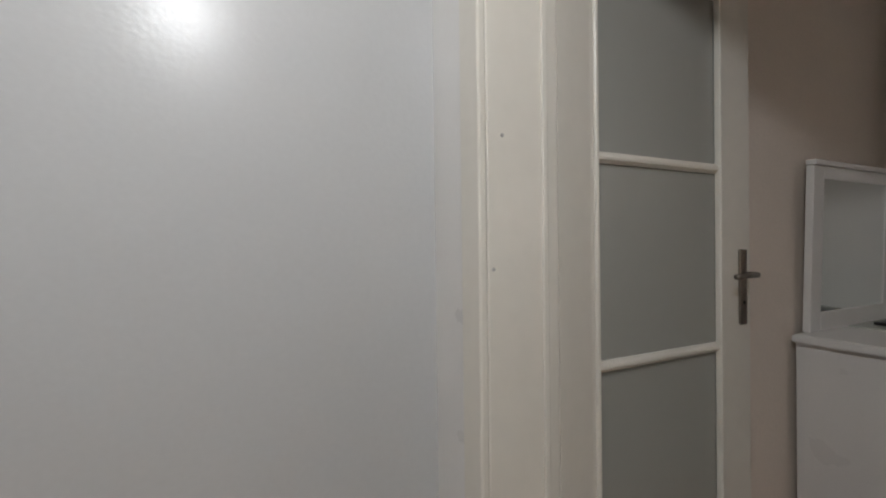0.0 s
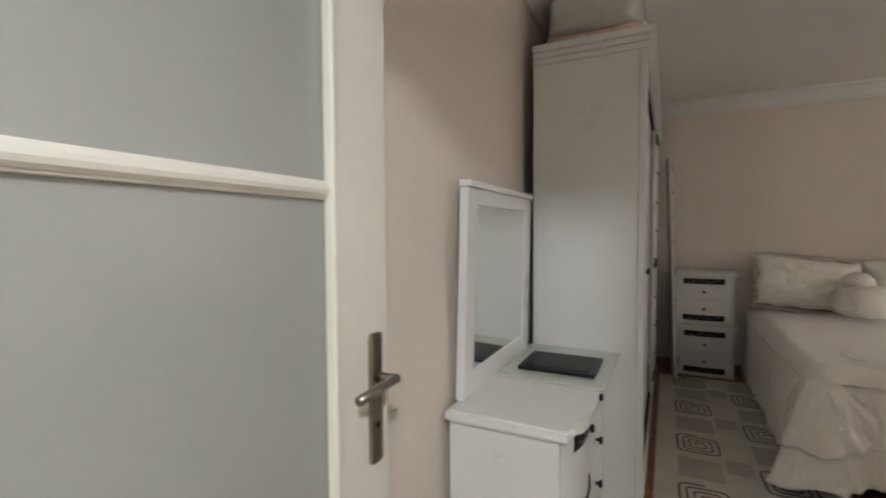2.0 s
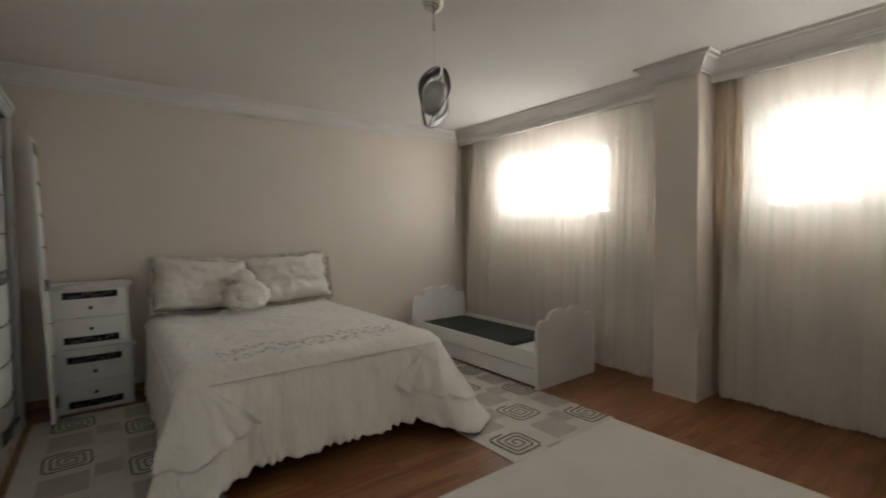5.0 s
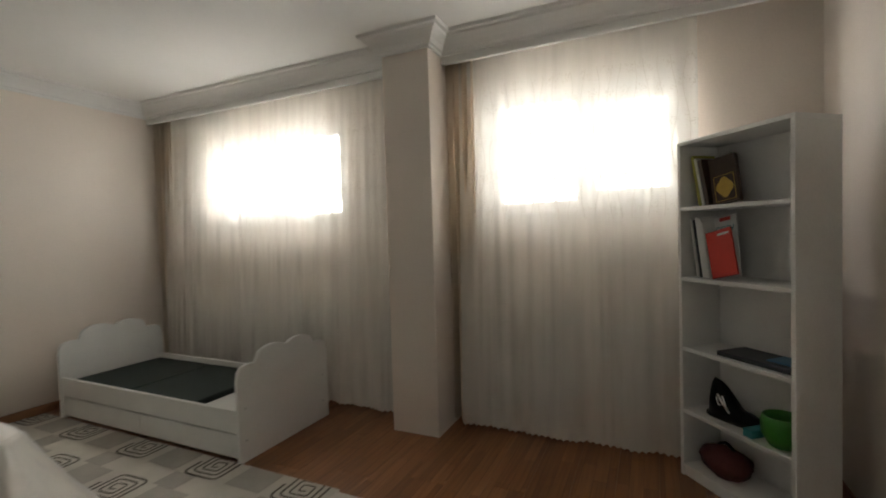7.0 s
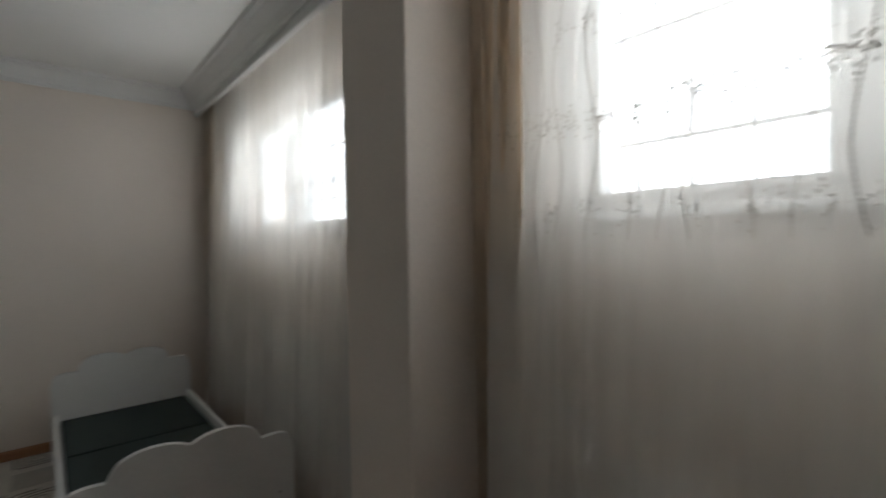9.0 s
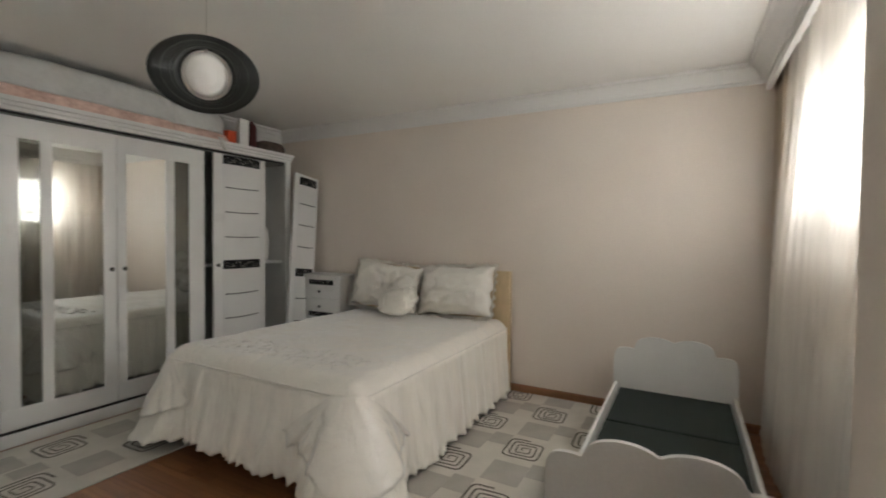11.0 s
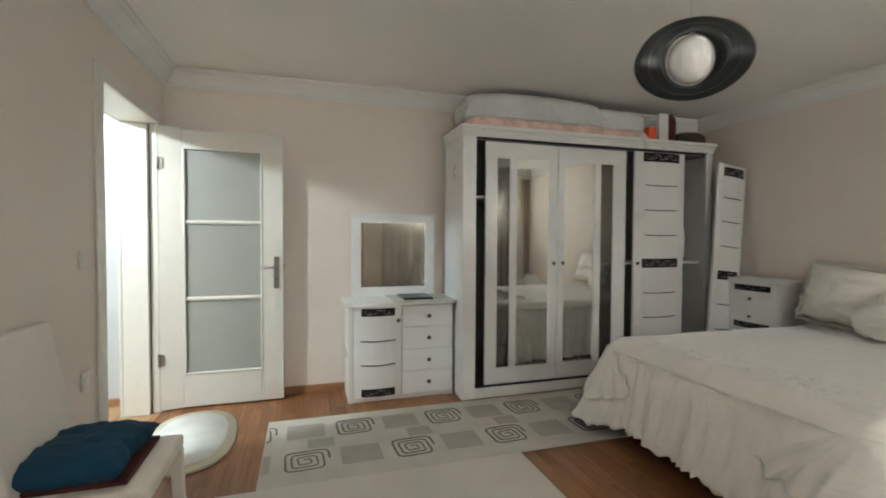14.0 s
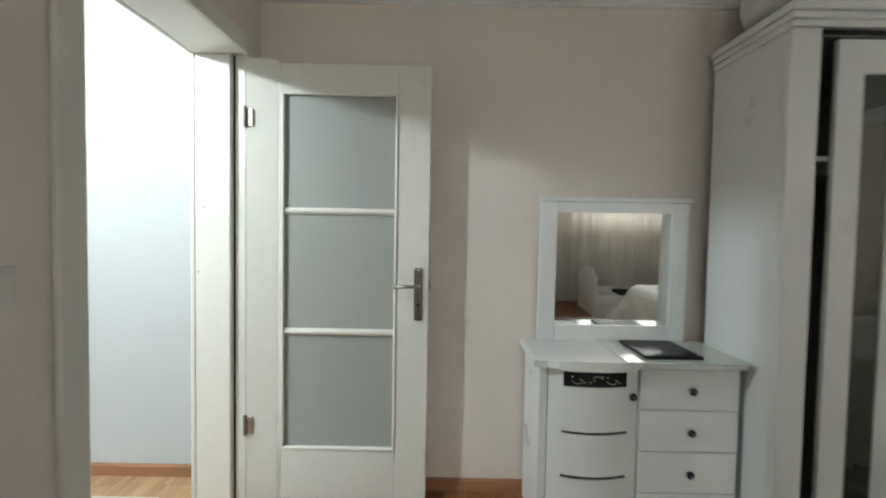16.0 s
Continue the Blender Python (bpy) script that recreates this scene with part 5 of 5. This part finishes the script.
# ---- pendant lamp ----
def make_pendant():
    p = thing("pendant_lamp", pose(2.383, -2.243, 0), "unlit pendant lamp with opal glass and black bands", "pendant lamp")
    part("canopy", turned([(0.0001, CZ - 0.085), (0.020, CZ - 0.083), (0.045, CZ - 0.066), (0.058, CZ - 0.035), (0.060, CZ - 0.0005), (0.0001, CZ - 0.0005)], 28), CHROME, p, "chrome ceiling canopy", smooth=True)
    part("stem", tube([(0, 0, CZ - 0.084), (0, 0, CZ - 0.175)], 0.0055, 10), CHROME, p, smooth=True)
    part("cord", tube([(0, 0, CZ - 0.174), (0, 0, 2.085)], 0.0016, 6), SILVER, p)
    c = Vector((0, 0, 1.935))
    ax = Vector((0.59, 0.80, 0.27)).normalized()
    us = Vector((-ax.y, ax.x, 0)).normalized()
    ws = ax.cross(us).normalized()
    if ws.z < 0:
        ws = -ws

    def frame_at(su, sw, sa):
        return Matrix(((us.x * su, ws.x * sw, ax.x * sa, c.x), (us.y * su, ws.y * sw, ax.y * sa, c.y), (us.z * su, ws.z * sw, ax.z * sa, c.z), (0, 0, 0, 1)))
    # opal glass drum with rounded rims
    part("opal_glass", turned([(0.0001, -0.062), (0.45, -0.061), (0.78, -0.052), (0.95, -0.034), (1.0, -0.012), (1.0, 0.012), (0.95, 0.034), (0.78, 0.052), (0.45, 0.061), (0.0001, 0.062)], 36, m=frame_at(0.078, 0.086, 1.0)), OPAL, p, "white opal glass", smooth=True)

    def rim(s, a, v):
        """A point of a dished band: s its side, a round it, v from the outer to the inner edge."""
        ru, rw = 0.194 - 0.100 * v, 0.148 - 0.052 * v
        h = rw * math.sin(a)
        d = s * (0.001 + 0.074 * (1 - ((h / 0.148) ** 2 + 0.02) ** 0.72 + 0.06) * (1 - 0.18 * v))
        return tuple(c + us * ru * math.cos(a) + ws * h + ax * d)
    # two dished black bands that meet in a point above and below the glass
    for side in (1, -1):
        bm = sheet(lambda u, v: rim(side, 2 * math.pi * u, v), 88, 6)
        bmesh.ops.remove_doubles(bm, verts=bm.verts[:], dist=0.0004)
        bmesh.ops.recalc_face_normals(bm, faces=bm.faces[:])
        bmesh.ops.solidify(bm, geom=bm.faces[:], thickness=0.0025)
        band = part("band", bm, SMOKEBAND, p, "smoky black dished band", smooth=True)
        for v in (0.04, 0.42, 0.72, 0.86, 0.99):
            part("groove_ring", tube([rim(side, 2 * math.pi * k / 72, v) for k in range(72)], 0.0017, 5, True), SMOKERING if v in (0.42, 0.86) else SMOKEBAND, band, smooth=True)
    part("top_clip", tube([tuple(c + ws * 0.085), tuple(c + ws * 0.115), (0, 0, 2.088)], 0.006, 8), CHROME, p, smooth=True)


make_pendant()


# ---- things on the wardrobe ----
def bundle(name, x0, x1, y0, y1, z0, z1, material, label, category, seed, power=0.35):
    o = thing(name, pose(0, 0, 0), label, category)

    def f(u, v):
        a, b = u * 2 * math.pi, v
        q = abs(math.cos(a)) ** power * math.copysign(1, math.cos(a))
        w = abs(math.sin(a)) ** power * math.copysign(1, math.sin(a))
        s = 1 - (0.10 * b ** 2 + 0.35 * b ** 9)
        n = noise.noise((q * 2 + seed, w * 2, b * 2)) * 0.06 + noise.noise((q * 7 + seed, w * 5, b * 6)) * 0.02
        return ((x0 + x1) / 2 + (x1 - x0) / 2 * q * s * (1 + n), (y0 + y1) / 2 + (y1 - y0) / 2 * w * s * (1 + n), z0 + (z1 - z0) * (b * (1 + (n if b > 0.5 else 0))))
    bm = sheet(f, 72, 12)
    bmesh.ops.remove_doubles(bm, verts=bm.verts, dist=0.0005)
    top = [e for e in bm.edges if e.is_boundary]
    bmesh.ops.holes_fill(bm, edges=top)
    return o, bm


TOPZ = 2.1095
for x0, x1, z1, sd, lab in ((2.15, 3.44, 2.415, 3.0, "bulky white quilt in a clear plastic bag"), (3.30, 3.88, 2.375, 8.0, "smaller white quilt bundle in a plastic bag")):
    z0 = TOPZ + 0.075
    o, bm = bundle("bagged_quilt", x0 + 0.02, x1, -0.375 + (0.04 if sd > 5 else 0), 0.055, TOPZ + 0.078, z1, PLASTIC, lab, "bedding", sd)
    tagged(o, group="bedding on the wardrobe")
    part("plastic_bag", bm, PLASTIC, o, "crumpled clear plastic", smooth=True)
    o2, bm = bundle("pink_blanket", x0 + 0.01, x1 - 0.01, -0.410 + (0.03 if sd > 5 else 0), 0.06, TOPZ, TOPZ + 0.088, PINK, "", "", sd + 1, 0.25)
    part("blanket_fold", bm, PINK, o, "pink folded blanket", smooth=True)
    bpy.data.objects.remove(o2)
ob = thing("orange_box", pose(3.845, -0.37, TOPZ), "small bright orange cardboard box", "box")
part("carton", box(0, 0.085, 0, 0.07, 0, 0.115, 0.003), ORANGE, ob)
wb = thing("white_bag", pose(3.965, -0.36, TOPZ), "upright white paper bag", "bag")
bm = outline([(0, 0), (0.10, 0), (0.10, 0.07), (0, 0.07)], 0, 0.255, r=0.003)
for v in bm.verts:
    if v.co.z > 0.1:
        v.co.y = 0.035 + (v.co.y - 0.035) * 0.35
        v.co.x += 0.02
part("bag_body", bm, PAPER, wb)
bt = thing("maroon_bottle", pose(4.135, -0.31, TOPZ), "dark maroon bottle standing on the wardrobe", "bottle")
part("bottle_body", turned([(0.0001, 0), (0.042, 0), (0.045, 0.01), (0.045, 0.19), (0.040, 0.22), (0.018, 0.245), (0.018, 0.26), (0.0001, 0.262)], 22), MAROON, bt, smooth=True)
for z in (0.0, 0.082, 0.164):
    wbx = thing("white_box", pose(4.255 + z * 0.1, -0.19, TOPZ + z + 0.0005), "flat white cardboard box in a stack", "box", "boxes on the wardrobe")
    part("carton", box(0, 0.30, 0, 0.20, 0, 0.052, 0.003), PAPER, wbx)
    part("carton_lid", box(-0.004, 0.304, -0.004, 0.204, 0.0522, 0.080, 0.003), PAPER, wbx)
o, bm = bundle("fur_hat", 4.20, 4.52, -0.385, -0.20, TOPZ, TOPZ + 0.105, FUR, "soft brown fur hat lying on the wardrobe", "hat", 5.0, 0.8)
part("fur", bm, FUR, o, smooth=True)
strap = thing("white_strap", pose(0, 0, 0), "white fabric strap hanging over the wardrobe crown", "strap")
part("webbing", sheet(lambda u, v: (3.70 + 0.05 * u + 0.05 * v, -0.432 - 0.012 * math.sin(v * 3.1), TOPZ + 0.02 - 0.10 * v), 2, 8, 0.003), PAPER, strap, smooth=True)


# ---- rugs ----
def spiral_mesh(size, turns=3.4):
    """A square spiral with rounded corners, as one raised woven strip."""
    pts, n = [], 210
    for k in range(n + 1):
        t = k / n
        a = t * turns * 2 * math.pi
        r = size / 2 * (1 - 0.90 * t)
        q = 1 / (abs(math.cos(a)) ** 7 + abs(math.sin(a)) ** 7) ** (1 / 7)
        pts.append((r * q * math.cos(a) * 1.04, r * q * math.sin(a)))
    bm = bmesh.new()
    rows = []
    for k, (x, y) in enumerate(pts):
        x0, y0 = pts[max(0, k - 1)]
        x1, y1 = pts[min(n, k + 1)]
        d = Vector((x1 - x0, y1 - y0)).normalized()
        h = 0.0062 * (1 - 0.35 * k / n)
        rows.append([bm.verts.new((x - d.y * h, y + d.x * h, 0.0)), bm.verts.new((x - d.y * h, y + d.x * h, 0.002)), bm.verts.new((x + d.y * h, y - d.x * h, 0.002)), bm.verts.new((x + d.y * h, y - d.x * h, 0.0))])
    for a, b in zip(rows, rows[1:]):
        for j in range(3):
            bm.faces.new((a[j], b[j], b[j + 1], a[j + 1]))
    return mesh_of(bm, RUGDARK)


SPIRAL = spiral_mesh(0.245)
BLOCK = mesh_of(box(-0.115, 0.115, -0.105, 0.105, 0, 0.0016, 0.001), RUGGREY)
SMALL = mesh_of(box(-0.078, 0.078, -0.062, 0.062, 0, 0.0012, 0.001), RUGGREY)


def piece(r, name, me, material, x, y, hx, hy, edge):
    """One woven figure of a rug, cut off where it runs over the rug's edge."""
    x0, x1, y0, y1 = edge[0] + 0.006, edge[1] - 0.006, edge[2] + 0.006, edge[3] - 0.006
    if x + hx < x0 + 0.02 or x - hx > x1 - 0.02 or y + hy < y0 + 0.02 or y - hy > y1 - 0.02:
        return
    if x - hx < x0 or x + hx > x1 or y - hy < y0 or y + hy > y1:
        bm = bmesh.new()
        bm.from_mesh(me)
        for co, no in (((x0 - x, 0, 0), (-1, 0, 0)), ((x1 - x, 0, 0), (1, 0, 0)), ((0, y0 - y, 0), (0, -1, 0)), ((0, y1 - y, 0), (0, 1, 0))):
            bmesh.ops.bisect_plane(bm, geom=bm.verts[:] + bm.edges[:] + bm.faces[:], plane_co=co, plane_no=no, clear_outer=True)
        if not bm.faces:
            bm.free()
            return
        me = mesh_of(bm, material)
    s = part(name, me, material, r)
    s.matrix_local = pose(x, y, 0.0085)


def pattern_rug(label, x0, x1, y0, y1, ox, oy, dx, dy, flip):
    r = thing("patterned_rug", pose(0, 0, 0), label, "rug", "patterned rugs")
    part("ground", box(x0, x1, y0, y1, 0.0005, 0.0085, 0.003, 2), RUGBASE, r)
    rows = int((y1 - y0) / dy) + 3
    cols = int((x1 - x0) / dx) + 3
    for j in range(-rows, rows):
        for i in range(-cols, cols):
            x, y = ox + i * dx, oy + j * dy
            if (i + j) % 2 == 0:
                piece(r, "spiral", SPIRAL, RUGDARK, x, y, 0.127, 0.122, (x0, x1, y0, y1))
            else:
                piece(r, "grey_block", BLOCK, RUGGREY, x, y + 0.01, 0.115, 0.105, (x0, x1, y0, y1))
                if y0 + 0.06 < y - dy * 0.46 < y1 - 0.06 and x + 0.13 < x1 - 0.08:
                    s = part("small_block", SMALL, RUGGREY, r)
                    s.matrix_local = pose(x + 0.085, y - dy * 0.46, 0.0085)


pattern_rug("grey and cream rug with square spirals beside the wardrobe", 0.742, 4.50, -1.285, -0.435, 0.980, -1.050, 0.305, 0.385, False)
pattern_rug("grey and cream rug with square spirals beside the bed", 2.172, 4.845, -3.522, -2.585, 2.330, -2.765, 0.305, 0.345, False)
cr = thing("cream_rug", pose(0, 0, 0), "plain cream flat-woven rug in the room's middle", "rug")
part("weave", box(0.56, 2.168, -3.500, -1.290, 0.0005, 0.0105, 0.004, 2), CREAMRUG, cr)
part("bound_edge", box(2.1685, 2.176, -3.500, -1.290, 0.0005, 0.0095, 0.003), CREAMRUG, cr)
om = thing("oval_door_mat", pose(0.300, -0.565, 0, 0, 0, 4), "oval white plush mat with cream border", "mat")


def oval(a, b):
    return [(a * math.copysign(abs(math.cos(t)) ** 0.82, math.cos(t)), b * math.copysign(abs(math.sin(t)) ** 0.82, math.sin(t))) for t in [2 * math.pi * k / 56 for k in range(56)]]


part("border", outline(oval(0.258, 0.445), 0.0005, 0.016, r=0.005), MATEDGE, om, "cream plush border", smooth=True)
part("mat_top", outline(oval(0.205, 0.385), 0.0162, 0.023, r=0.004), MATWHITE, om, "white plush middle", smooth=True)
hr = thing("hall_rug", pose(-1.02, -0.62, 0, 0, 0, 0), "small striped cream rug on the hall floor", "rug")
part("weave", box(0, 0.60, 0, 0.62, 0.0005, 0.009, 0.003), RUGBASE, hr)
for k in range(4):
    part("stripe", box(0.06 + 0.14 * k, 0.10 + 0.14 * k, 0.03, 0.59, 0.0092, 0.0106, 0.0005), RUGDARK, hr)

# ---- floor boards ----
BOARDS = {}


def floor_boards(x0, x1, y0, y1, material, offset):
    bw, bl, k = 0.1935, 1.285, 0
    x = x0
    while x < x1 - 0.01:
        w = min(bw, x1 - x)
        y = y0 - ((k * 0.47 + offset) % 1.0) * bl
        while y < y1 - 0.01:
            a, b = max(y, y0), min(y + bl, y1)
            if b - a > 0.02:
                key = (round(w, 3), round(b - a, 3), material.name)
                if key not in BOARDS:
                    BOARDS[key] = mesh_of(box(0.0004, w - 0.0004, 0.0004, b - a - 0.0004, -0.0138, 0.0, 0.0008), material)
                o = part("plank", BOARDS[key], material, FLOOR)
                o.matrix_local = pose(x, a, 0)
            y += bl
        x += bw
        k += 1


floor_boards(-0.018, W, S, N, OAK, 0.1)
floor_boards(-2.8, -0.0185, -2.4, HN, OAKHALL, 0.4)
